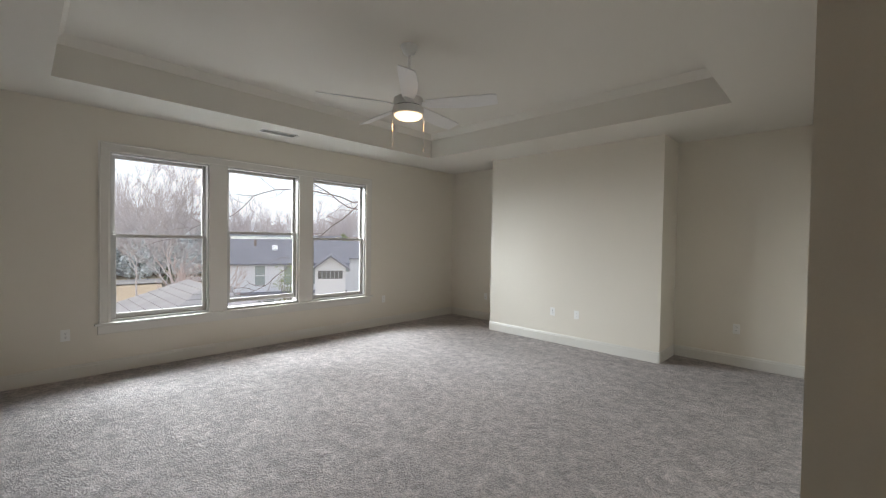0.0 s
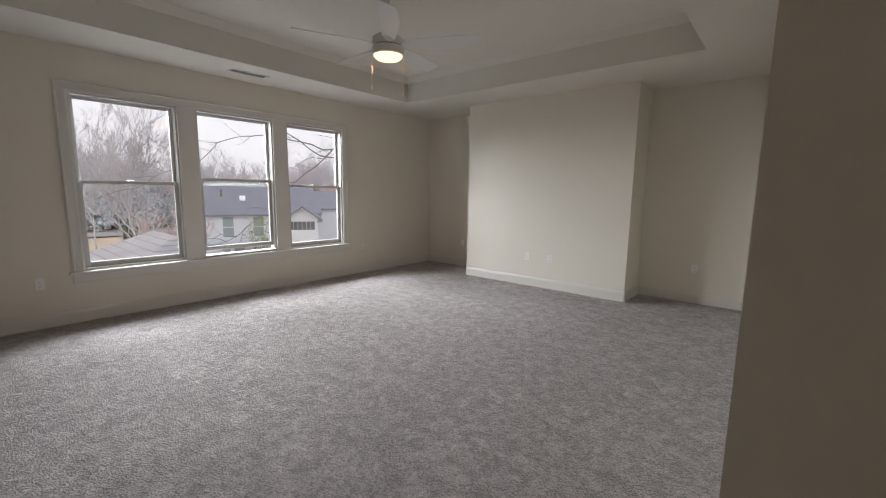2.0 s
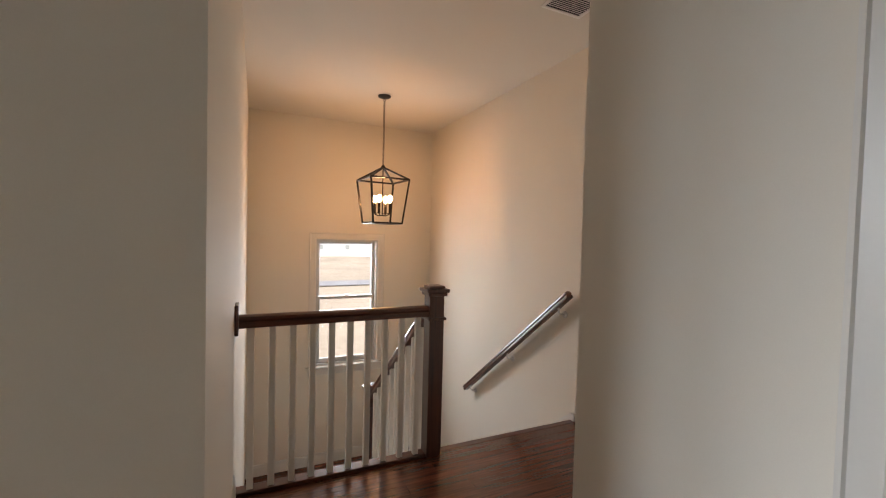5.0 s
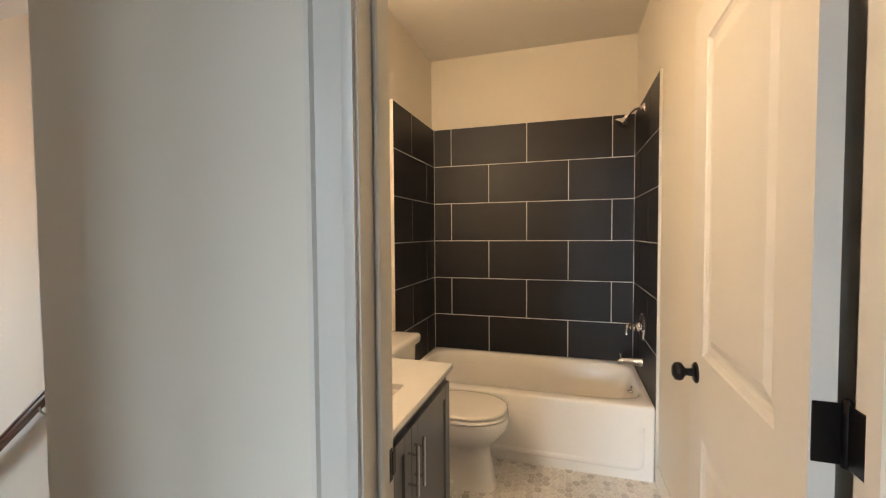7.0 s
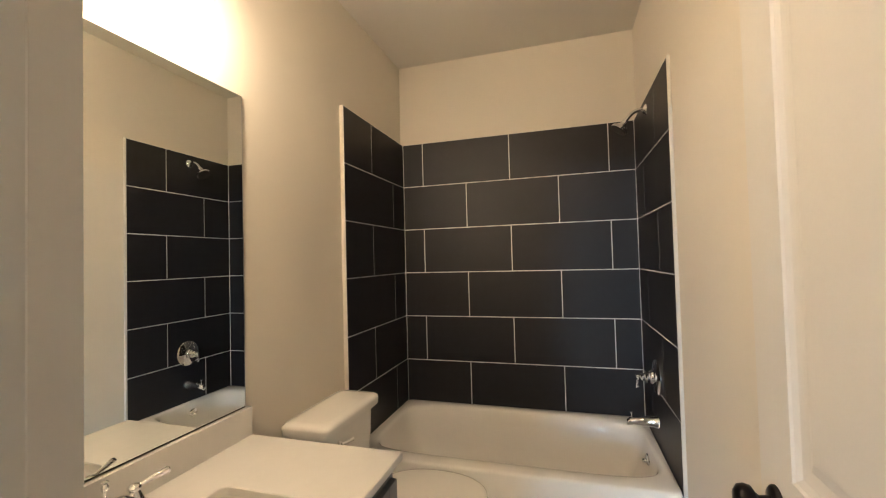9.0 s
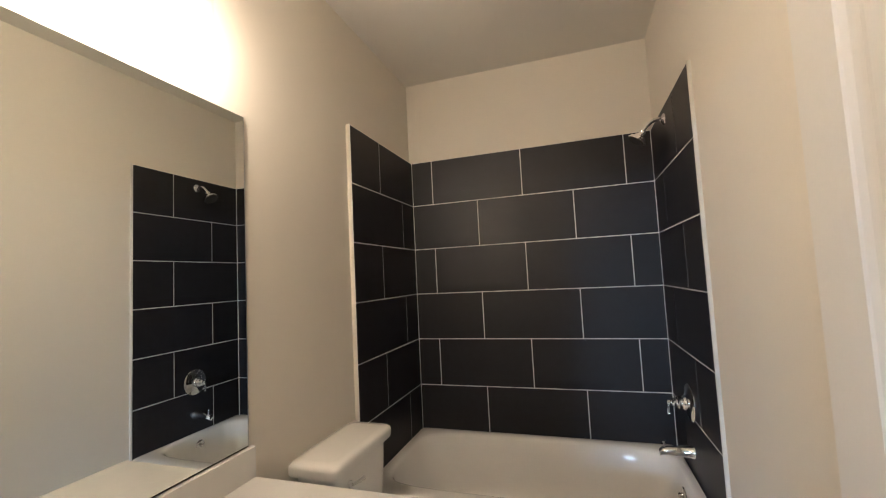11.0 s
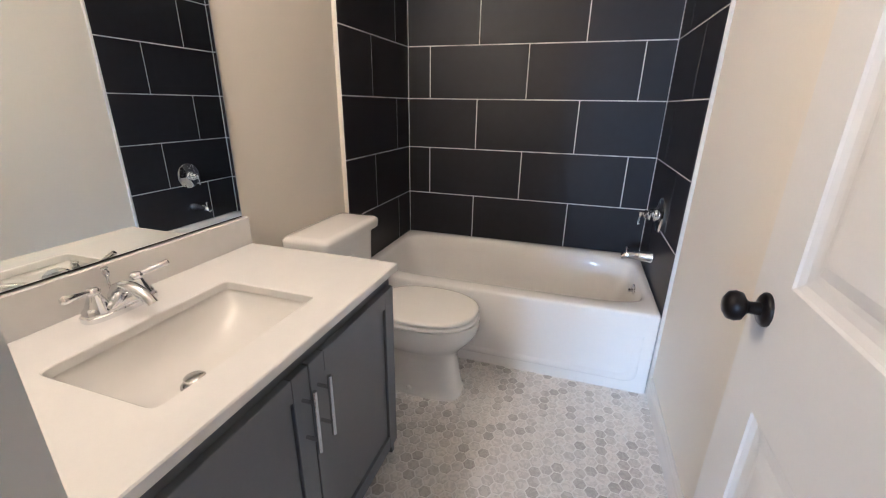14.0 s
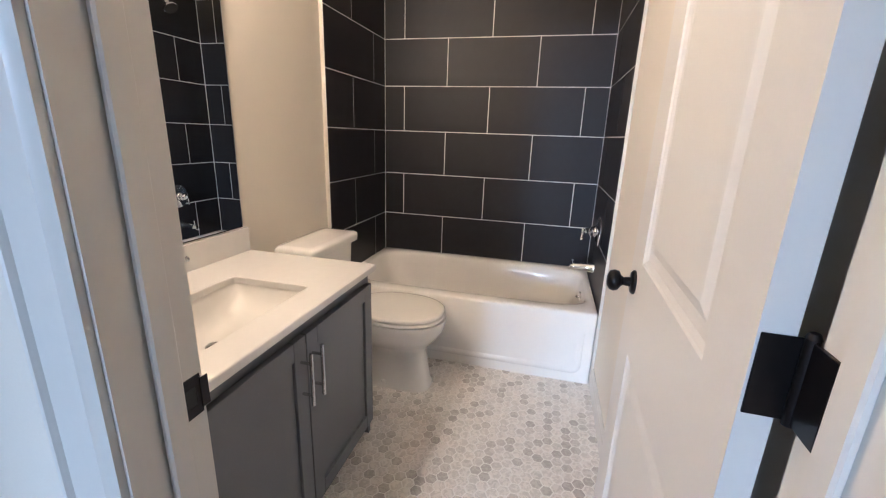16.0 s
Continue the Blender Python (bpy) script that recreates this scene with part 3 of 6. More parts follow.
def landing_boards(name, x0, x1, y0, y1, z, w=0.083):
    """Planks laid along x, each its own piece with its joint."""
    fl = tagged(part(name, boxes((x0, x1, y0, y1, z - 0.02, z - 0.013)), WOOD), "dark stained hardwood strip floor", "wood floor", kind="structure")
    k = 0
    y = y0
    while y < y1 - 0.01:
        cut = x0 + (x1 - x0) * (0.3 + 0.4 * ((k * 0.618) % 1))
        for a, b in ((x0, cut), (cut, x1)):
            bm = bmesh.new()
            box(bm, a + 0.0006, b - 0.0006, y + 0.0006, min(y + w, y1) - 0.0006, z - 0.012, z, 0.0012, 1)
            part("plank", bm, PLANK, fl)
        y += w
        k += 1
    return fl


landing_boards("floor_hall", CX, HX, HS, LYO, 0)
landing_boards("floor_landing", SX1, EX, LYO, NOSE - 0.035, 0)
bm = bmesh.new()
box(bm, SX1, EX, NOSE - 0.035, NOSE + 0.022, -0.028, 0.0, 0.010, 3)
structure("landing_nosing", bm, WOOD, "rounded dark wood nosing along the landing edge", "nosing")
structure("landing_fascia", boxes((SX1, EX, NOSE - 0.02, NOSE - 0.002, -0.30, -0.03)), TRIM, "white fascia under the landing edge", "trim")
stair = thing("staircase", "dark wood treads with white risers going down", "staircase", m=pose(2.5, 3.2, -1.52), kind="structure")
for k in range(1, 8):
    z = -RISE * k
    y = NOSE + RUN * (k - 1)
    bm = bmesh.new()
    box(bm, STX0 - 0.02, EX, y, y + RUN + 0.026, z - 0.028, z, 0.009, 2)
    part("tread", bm, WOOD, stair, "dark stained wood tread")
    part("riser", boxes((STX0, EX, y - 0.018, y, z + 0.0, z + RISE - 0.029)), TRIM, stair, "white painted riser")
part("riser", boxes((STX0, EX, NOSE + RUN * 7 - 0.018, NOSE + RUN * 7, -1.52, -1.33 - 0.029)), TRIM, stair)
bm = bmesh.new()
sl = RISE / RUN
for x0, x1 in ((STX0 - 0.03, STX0),):
    vs0 = [(NOSE, -0.03), (NOSE + RUN * 7, -RISE * 7 - 0.03), (NOSE + RUN * 7, -1.52), (NOSE + RUN * 5, -1.52), (NOSE, -0.42)]
    a = [bm.verts.new((x0, y, z)) for y, z in vs0]
    b = [bm.verts.new((x1, y, z)) for y, z in vs0]
    bm.faces.new(a)
    bm.faces.new(b[::-1])
    for i in range(5):
        bm.faces.new([a[i], b[i], b[(i + 1) % 5], a[(i + 1) % 5]])
part("stringer", bm, TRIM, stair, "white closed stringer board")
# skirt board on the wall side
bm = bmesh.new()
yb = NOSE - 0.02
vs0 = [(yb, 0.05), (yb + 0.04, 0.05), (NOSE + RUN * 7 + 0.1, -1.52 + 0.08), (NOSE + RUN * 7 + 0.1, -1.52), (NOSE + RUN * 6, -1.52), (yb, -0.20)]
a = [bm.verts.new((EX - 0.014, y, z)) for y, z in vs0]
b = [bm.verts.new((EX, y, z)) for y, z in vs0]
bm.faces.new(a)
bm.faces.new(b[::-1])
for i in range(len(a)):
    bm.faces.new([a[i], b[i], b[(i + 1) % len(a)], a[(i + 1) % len(a)]])
bmesh.ops.recalc_face_normals(bm, faces=bm.faces)
structure("trim_stair_skirt", bm, TRIM, "white sloping skirt board beside the stairs", "trim")
structure("floor_half_landing", boxes((SX1, EX, NOSE + RUN * 7, SY, -1.7, -1.52)), PLANK, "dark wood half landing", "wood floor")
# lower flight, going down beside the upper one
lower = thing("staircase_lower", "dark wood treads of the lower flight", "staircase", m=pose(1.4, 3.2, -3.0), kind="structure")
for k in range(1, 8):
    z = -1.52 - RISE * k
    y = NOSE + RUN * 7 - RUN * (k - 1)
    bm = bmesh.new()
    box(bm, SX1, STX0 - 0.04, y - RUN - 0.026, y, z - 0.028, z, 0.009, 1)
    part("tread", bm, WOOD, lower, "dark stained wood tread")
    part("riser", boxes((SX1, STX0 - 0.04, y, y + 0.018, z, z + RISE - 0.029)), TRIM, lower)
structure("floor_lower", boxes((SX1, EX, 2.2, SY, LOW - 0.1, LOW)), PLANK, "dark wood floor below the stairs", "wood floor")

RAIL = [(-0.030, -0.030), (0.030, -0.030), (0.033, -0.012), (0.026, 0.0), (0.034, 0.012), (0.030, 0.026), (0.014, 0.034), (-0.014, 0.034), (-0.030, 0.026), (-0.034, 0.012), (-0.026, 0.0), (-0.033, -0.012)]
BAL = mat("white_baluster_paint", (0.78, 0.75, 0.70), 0.4, vary=0.02, bump=0.02)


def newel(x, y, z0, z1, label):
    n = thing("newel_post", label, "newel post", "newel posts", m=pose(x, y, z0))
    bm = bmesh.new()
    w = 0.047
    box(bm, x - w, x + w, y - w, y + w, z0, z1 - 0.05, 0.004, 2)
    part("shaft", bm, WOODZ, n)
    for zz, e, h in ((z1 - 0.21, 0.012, 0.018), (z1 - 0.062, 0.014, 0.022)):
        bm = bmesh.new()
        box(bm, x - w - e, x + w + e, y - w - e, y + w + e, zz, zz + h, 0.006, 2)
        part("collar", bm, WOODZ, n)
    bm = bmesh.new()
    box(bm, x - w - 0.026, x + w + 0.026, y - w - 0.026, y + w + 0.026, z1 - 0.04, z1 - 0.018, 0.007, 3)
    part("cap_plate", bm, WOODZ, n)
    bm = bmesh.new()
    box(bm, x - w - 0.004, x + w + 0.004, y - w - 0.004, y + w + 0.004, z1 - 0.018, z1, 0.006, 2)
    part("cap", bm, WOODZ, n)
    return n


RYL, NX = 2.255, 1.915
newel(NX, RYL, 0, 1.05, "tall dark stained square newel post with stepped cap")
newel(1.925, 3.75, -1.52, -0.08, "dark stained square newel post on the half landing")
guard = thing("guard_rail", "dark wood top rail on white square balusters", "railing", m=pose(1.4, RYL, 0))
bm = bmesh.new()
sweep(bm, RAIL, (SX1 + 0.018, RYL, 0.893), (NX - 0.047, RYL, 0.893))
part("handrail", bm, WOOD, guard, "dark stained moulded handrail", 40)
bm = bmesh.new()
box(bm, SX1, SX1 + 0.018, RYL - 0.055, RYL + 0.055, 0.83, 0.985, 0.005)
part("rosette", bm, WOODY, guard, "dark wood end block on the wall")
bm = bmesh.new()
box(bm, SX1, NX - 0.047, RYL - 0.035, RYL + 0.035, 0, 0.022, 0.004)
part("shoe_rail", bm, WOOD, guard, "dark wood shoe under the balusters")
bm = bmesh.new()
box(bm, -0.016, 0.016, -0.016, 0.016, 0.0, 0.856, 0.002, 1)
me = mesh_of(bm, "baluster", BAL)
for k in range(11):
    b = new("baluster", me)
    b.parent = guard
    b.matrix_parent_inverse = guard.matrix_basis.inverted()
    b.location = (SX1 + 0.075 + 0.1015 * k, RYL, 0.02)
slope = thing("stair_rail", "sloping dark wood stair rail with white balusters", "railing", m=pose(NX, 3.0, 0))
y0, y1 = RYL + 0.047, 3.75 - 0.047
zr = lambda y: 0.91 - 0.77 * (y - 2.3)
bm = bmesh.new()
sweep(bm, RAIL, (NX, y0, zr(y0)), (NX + 0.008, y1, zr(y1)))
part("handrail", bm, WOODY, slope, "dark stained sloping handrail", 40)
for k in range(13):
    y = NOSE + 0.07 + 0.12 * k
    if y > y1 - 0.05:
        break
    zb = -0.03 - RISE / RUN * (y - NOSE)
    bm = bmesh.new()
    box(bm, NX - 0.014, NX + 0.018, y - 0.016, y + 0.016, zb, zr(y) - 0.03, 0.002, 1)
    part("baluster", bm, BAL, slope)
# wall handrail
hr = thing("wall_handrail", "dark wood handrail on metal brackets along the stair wall", "handrail", m=pose(EX, 3.1, 0.3))
bm = bmesh.new()
HB, HT = Vector((EX - 0.065, 3.875, -0.30)), Vector((EX - 0.065, 2.30, 0.945))
sweep(bm, [(u * 0.85, v * 0.85) for u, v in RAIL], HB, HT)
part("rail", bm, WOODY, hr, "", 40)
for s in (0.07, 0.5, 0.93):
    p = HB.lerp(HT, s)
    bm = bmesh.new()
    lathe(bm, [(0, 0), (0.028, 0), (0.026, 0.006), (0.012, 0.01), (0, 0.01)], Matrix.Translation((EX, p.y, p.z - 0.085)) @ Euler((0, radians(-90), 0)).to_matrix().to_4x4(), 20)
    tube(bm, [(EX - 0.004, p.y, p.z - 0.085), (EX - 0.045, p.y, p.z - 0.08), (EX - 0.062, p.y, p.z - 0.06), (EX - 0.065, p.y, p.z - 0.028)], 0.007, 10)
    part("bracket", bm, NICKEL, hr, "brushed metal rail bracket", 45)


# ---- lantern over the stairs ----
BULB = glow("lit_bulb", (1.0, 0.74, 0.42), 14.0)


def lantern(x, y):
    L = thing("lantern_chandelier", "black metal cage lantern with lit candle bulbs on a chain", "chandelier", m=pose(x, y, TOP))
    bm = bmesh.new()
    lathe(bm, [(0, TOP), (0.065, TOP), (0.065, TOP - 0.008), (0.05, TOP - 0.018), (0.012, TOP - 0.024), (0, TOP - 0.03)], Matrix.Translation((x, y, 0)), 28)
    part("canopy", bm, IRON, L, "", 40)
    zt, ztop, zb, ht, hb = 2.056, 1.906, 1.471, 0.202, 0.153
    n = int((TOP - 0.03 - zt) / 0.03)
    for k in range(n + 1):
        z = TOP - 0.035 - 0.03 * k
        bm = bmesh.new()
        a = radians(90 * (k % 2) + 20)
        loop = [(x + 0.009 * math.cos(t) * math.cos(a), y + 0.009 * math.cos(t) * math.sin(a), z - 0.008 + 0.019 * math.sin(t)) for t in [2 * math.pi * i / 12 for i in range(13)]]
        tube(bm, loop, 0.0026, 6, False)
        part("chain_link", bm, IRON, L)
    R = Matrix.Translation((x, y, 0)) @ Matrix.Rotation(radians(6), 4, "Z")
    c = ((-1, -1), (1, -1), (1, 1), (-1, 1))
    top = [R @ Vector((u * ht, v * ht, ztop)) for u, v in c]
    bot = [R @ Vector((u * hb, v * hb, zb)) for u, v in c]
    apex = Vector((x, y, zt - 0.02))

    def bar(a, b, r=0.0075):
        bm = bmesh.new()
        sweep(bm, [(-r, -r), (r, -r), (r, r), (-r, r)], a, b, (0.3, 0.2, 1))
        return part("cage_bar", bm, IRON, L)
    for i in range(4):
        bar(top[i], top[(i + 1) % 4])
        bar(bot[i], bot[(i + 1) % 4])
        bar(top[i], bot[i])
        bar(apex, top[i])
    bm = bmesh.new()
    lathe(bm, [(0, zt + 0.006), (0.012, zt), (0.022, zt - 0.012), (0.02, zt - 0.03), (0, zt - 0.035)], Matrix.Translation((x, y, 0)), 16)
    tube(bm, [(x, y, zt - 0.02), (x, y, 1.55)], 0.006, 8)
    part("stem", bm, IRON, L, "", 40)
    for k in range(4):
        a = radians(45 + 90 * k + 6)
        px, py = x + 0.082 * math.cos(a), y + 0.082 * math.sin(a)
        bm = bmesh.new()
        tube(bm, [(x, y, 1.55), (x + 0.04 * math.cos(a), y + 0.04 * math.sin(a), 1.545), (px, py, 1.565)], 0.006, 8)
        lathe(bm, [(0, 1.565), (0.024, 1.567), (0.024, 1.573), (0, 1.573)], Matrix.Translation((px, py, 0)), 16)
        arm = part("arm", bm, IRON, L, "", 40)
        bm = bmesh.new()
        lathe(bm, [(0.0125, 1.57), (0.0125, 1.675), (0, 1.675)], Matrix.Translation((px, py, 0)), 14)
        part("candle_sleeve", bm, IRON, arm, "", 40)
        bm = bmesh.new()
        lathe(bm, [(0, 1.676), (0.012, 1.68), (0.020, 1.697), (0.027, 1.720), (0.022, 1.741), (0.010, 1.752), (0, 1.754)], Matrix.Translation((px, py, 0)), 16)
        b = part("bulb", bm, BULB, arm, "glowing warm bulb", 80)
        b.visible_shadow = False
    lamp("lantern_light", "POINT", 12.5, WARM, pose(x, y, 1.72), 0.04)


lantern(2.075, 4.0)


# ---- bathroom doorway and door ----
JL, JR, JT = 0.265, -0.482, 2.04
bm = boxes((HX, BX, JL, DY1, 0, DZ), (HX, BX, DY0, JR, 0, DZ), (HX, BX, JR, JL, JT, DZ))
structure("door_jamb", bm, TRIM, "white painted door jamb", "door frame")
bm = bmesh.new()
for r in ((2.030, 2.066, JL - 0.011, JL, 0, JT), (2.030, 2.066, JR, JR + 0.011, 0, JT), (2.030, 2.066, JR + 0.011, JL - 0.011, JT - 0.011, JT)):
    box(bm, *r, 0.003, 1)
structure("door_stop", bm, TRIM, "white door stop strip on the jamb", "door frame")
casing("trim", [(HX, JL + 0.005, 0), (HX, JL + 0.005, JT + 0.005), (HX, JR - 0.005, JT + 0.005), (HX, JR - 0.005, 0)], (-1, 0, 0), 0.086, "white moulded door casing in the hall")


def strike():
    s = thing("strike_plate", "black metal strike plate let into the jamb", "strike plate", m=pose(2.075, JL, 0.897))
    bm = bmesh.new()
    for r in ((2.069, 2.100, JL - 0.0015, JL + 0.001, 0.910, 0.927), (2.069, 2.100, JL - 0.0015, JL + 0.001, 0.862, 0.879), (2.091, 2.100, JL - 0.0015, JL + 0.001, 0.879, 0.910)):
        box(bm, *r)
    box(bm, 2.098, 2.112, JL - 0.003, JL - 0.0015, 0.870, 0.919)
    part("plate", bm, BLACK, s)
    part("latch_hole", boxes((2.071, 2.091, JL - 0.0008, JL + 0.0006, 0.879, 0.910)), DARKSLOT, s)


strike()


def panel_door(m, W=0.72, H=2.025, T=0.035):
    d = thing("door_1", "white two-panel interior door standing open", "door", kind="structure", m=m)
    bm = bmesh.new()
    px = (0.120, 0.591)
    pz = ((0.20, 0.735), (0.98, 1.905))
    xs = [0, px[0], px[1], W]
    zs = [0, pz[0][0], pz[0][1], pz[1][0], pz[1][1], H]

    def ring(x0, x1, z0, z1, y):
        return [bm.verts.new(c) for c in ((x0, y, z0), (x1, y, z0), (x1, y, z1), (x0, y, z1))]
    for y, s in ((0, 1), (-T, -1)):
        for i in range(3):
            for k in range(5):
                if i == 1 and k in (1, 3):
                    x0, x1, z0, z1 = xs[1], xs[2], zs[k], zs[k + 1]
                    steps = ((0, 0), (0.004, -0.004), (0.016, -0.009), (0.030, -0.0105), (0.040, -0.0105), (0.062, -0.004), (0.07, -0.0035))
                    rs = [ring(x0 + e, x1 - e, z0 + e, z1 - e, y + s * dp) for e, dp in steps]
                    for a, b in zip(rs, rs[1:]):
                        for q in range(4):
                            bm.faces.new([a[q], a[(q + 1) % 4], b[(q + 1) % 4], b[q]])
                    bm.faces.new(rs[-1])
                else:
                    bm.faces.new(ring(xs[i], xs[i + 1], zs[k], zs[k + 1], y))
    for a, b in (((0, 0), (0, H)), ((0, H), (W, H)), ((W, H), (W, 0)), ((W, 0), (0, 0))):
        bm.faces.new([bm.verts.new(c) for c in ((a[0], 0, a[1]), (b[0], 0, b[1]), (b[0], -T, b[1]), (a[0], -T, a[1]))])
    bmesh.ops.remove_doubles(bm, verts=bm.verts, dist=0.0002)
    bmesh.ops.recalc_face_normals(bm, faces=bm.faces)
    part("leaf", bm, DOORP).parent = d
    for s, nm in ((1, "knob"), (-1, "knob")):
        bm = bmesh.new()
        M = Matrix.Translation((0.651, 0 if s > 0 else -T, 0.912)) @ Euler((radians(-90 * s), 0, 0)).to_matrix().to_4x4()
        lathe(bm, [(0, 0), (0.032, 0), (0.032, 0.004), (0.027, 0.009), (0.013, 0.011), (0.011, 0.028), (0.016, 0.034), (0.026, 0.040), (0.0285, 0.050), (0.026, 0.060), (0.016, 0.067), (0, 0.069)], M, 28)
        part(nm, bm, BLACK, None, "dark bronze round door knob", 50).parent = d
    for z in (0.22, 1.035, 1.83):
        bm = bmesh.new()
        box(bm, -0.0025, 0.0004, -0.044, -0.003, z - 0.048, z + 0.048, 0.001, 1)
        tube(bm, [(-0.006, -0.0455, z - 0.05), (-0.006, -0.0455, z + 0.05)], 0.0068, 12)
        lathe(bm, [(0.0075, z + 0.05), (0.005, z + 0.056), (0, z + 0.058)], Matrix.Translation((-0.006, -0.0455, 0)), 12)
        box(bm, -0.052, -0.010, -0.0475, -0.0435, z - 0.048, z + 0.048, 0.0008, 1)
        part("hinge", bm, BLACK, None, "black metal butt hinge", 40).parent = d
    return d


panel_door(pose(2.126, -0.435, 0.012, 0, 0, -1.7))

# ---- tiled tub surround ----
TF = 3.776            # front edge of the surround
TB, TL, TR = 4.601, 0.996, -0.531
TJ = 0.984           # start of the joint pattern
TT, TH = 2.215, 0.305
TBOT = TT - 6 * TH


def surround():
    bk = tagged(part("tile_wall_back", boxes((TB + 0.0012, BACK, TR - 0.01, LY, 0.38, TT)), GROUT), "charcoal wall tiles with pale grout over the tub", "tile wall", kind="structure")
    lf = tagged(part("tile_wall_left", boxes((TF, TB + 0.003, TL + 0.0012, LY, 0.0, TT)), GROUT), "charcoal wall tiles with pale grout beside the tub", "tile wall", kind="structure")
    rt = tagged(part("tile_wall_right", boxes((TF, TB + 0.003, RY, TR - 0.0012, 0.0, TT)), GROUT), "charcoal wall tiles with pale grout behind the shower fittings", "tile wall", kind="structure")
    g = 0.0031
    cache = {}

    def tile(parent, axis, u0, u1, z0, z1, p):
        key = (axis, round(u1 - u0, 3), round(z1 - z0, 3))
        if key not in cache:
            bm = bmesh.new()
            hu, hz, t, c = (u1 - u0) / 2 - g, (z1 - z0) / 2 - g, 0.0012, 0.0007
            f = [(-hu + c, -hz + c), (hu - c, -hz + c), (hu - c, hz - c), (-hu + c, hz - c)]
            b = [(-hu, -hz), (hu, -hz), (hu, hz), (-hu, hz)]
            mk = {"x": lambda u, z, d: (-d, u, z), "l": lambda u, z, d: (u, -d, z), "r": lambda u, z, d: (u, d, z)}[axis]
            F = [bm.verts.new(mk(u, z, t)) for u, z in f]
            B = [bm.verts.new(mk(u, z, t - c)) for u, z in b]
            C = [bm.verts.new(mk(u, z, -0.002)) for u, z in b]
            bm.faces.new(F)
            for q in range(4):
                bm.faces.new([F[q], F[(q + 1) % 4], B[(q + 1) % 4], B[q]])
                bm.faces.new([B[q], B[(q + 1) % 4], C[(q + 1) % 4], C[q]])
            bmesh.ops.recalc_face_normals(bm, faces=bm.faces)
            cache[key] = mesh_of(bm, "tile", TILE)
        ob = new("tile", cache[key])
        ob.parent = parent
        u, z = (u0 + u1) / 2, (z0 + z1) / 2
        ob.location = (p, u, z) if axis == "x" else (u, p, z)
    for k in range(6):
        z1 = TT - TH * k
        z0 = z1 - TH
        even = k % 2 == 0
        js = [TL, TJ - 0.136, TJ - 0.746, TJ - 1.364, TR] if even else [TL, TJ - 0.447, TJ - 1.057, TR]
        for a, b in zip(js, js[1:]):
            tile(bk, "x", b, a, z0, z1, TB + 0.0012)
        xl = [TF, 4.10, TB] if even else [TF, 4.41, TB]
        for a, b in zip(xl, xl[1:]):
            tile(lf, "l", a, b, z0, z1, TL + 0.0012)
        xr = [TF, 4.05, TB] if even else [TF, 4.36, TB]
        for a, b in zip(xr, xr[1:]):
            tile(rt, "r", a, b, z0, z1, TR - 0.0012)
    structure("wall_furring", boxes((TF - 0.003, TF, TL + 0.006, LY, 0, TT)), PAINT, "greige painted edge of the tile backing", "wall")
    # white edge trims and the strip beside the tub front
    for nm, r in (("tile_edge_trim", (TF - 0.003, TF, TL - 0.001, TL + 0.006, 0.0, TT + 0.003)), ("tile_edge_trim", (TF - 0.009, TF, RY, TR + 0.001, 0.0, TT + 0.004))):
        bm = bmesh.new()
        box(bm, *r, 0.002, 1)
        structure(nm, bm, TRIM, "thin white trim at the tile edge", "trim")


surround()


# ---- bathtub ----
def super_ring(bm, cx, cy, ax, ay, z, e, n=72, tilt=0.0):
    out = []
    for k in range(n):
        t = 2 * math.pi * k / n
        c, s = math.cos(t), math.sin(t)
        out.append(bm.verts.new((cx + ax * math.copysign(abs(c) ** (2 / e), c), cy + ay * math.copysign(abs(s) ** (2 / e), s), z + tilt * s)))
    return out


def loft(bm, rings, cap0=False, cap1=False):
    for a, b in zip(rings, rings[1:]):
        n = len(a)
        for k in range(n):
            bm.faces.new([a[k], a[(k + 1) % n], b[(k + 1) % n], b[k]])
    if cap0:
        bm.faces.new(rings[0][::-1])
    if cap1:
        bm.faces.new(rings[-1])
    bmesh.ops.recalc_face_normals(bm, faces=bm.faces)


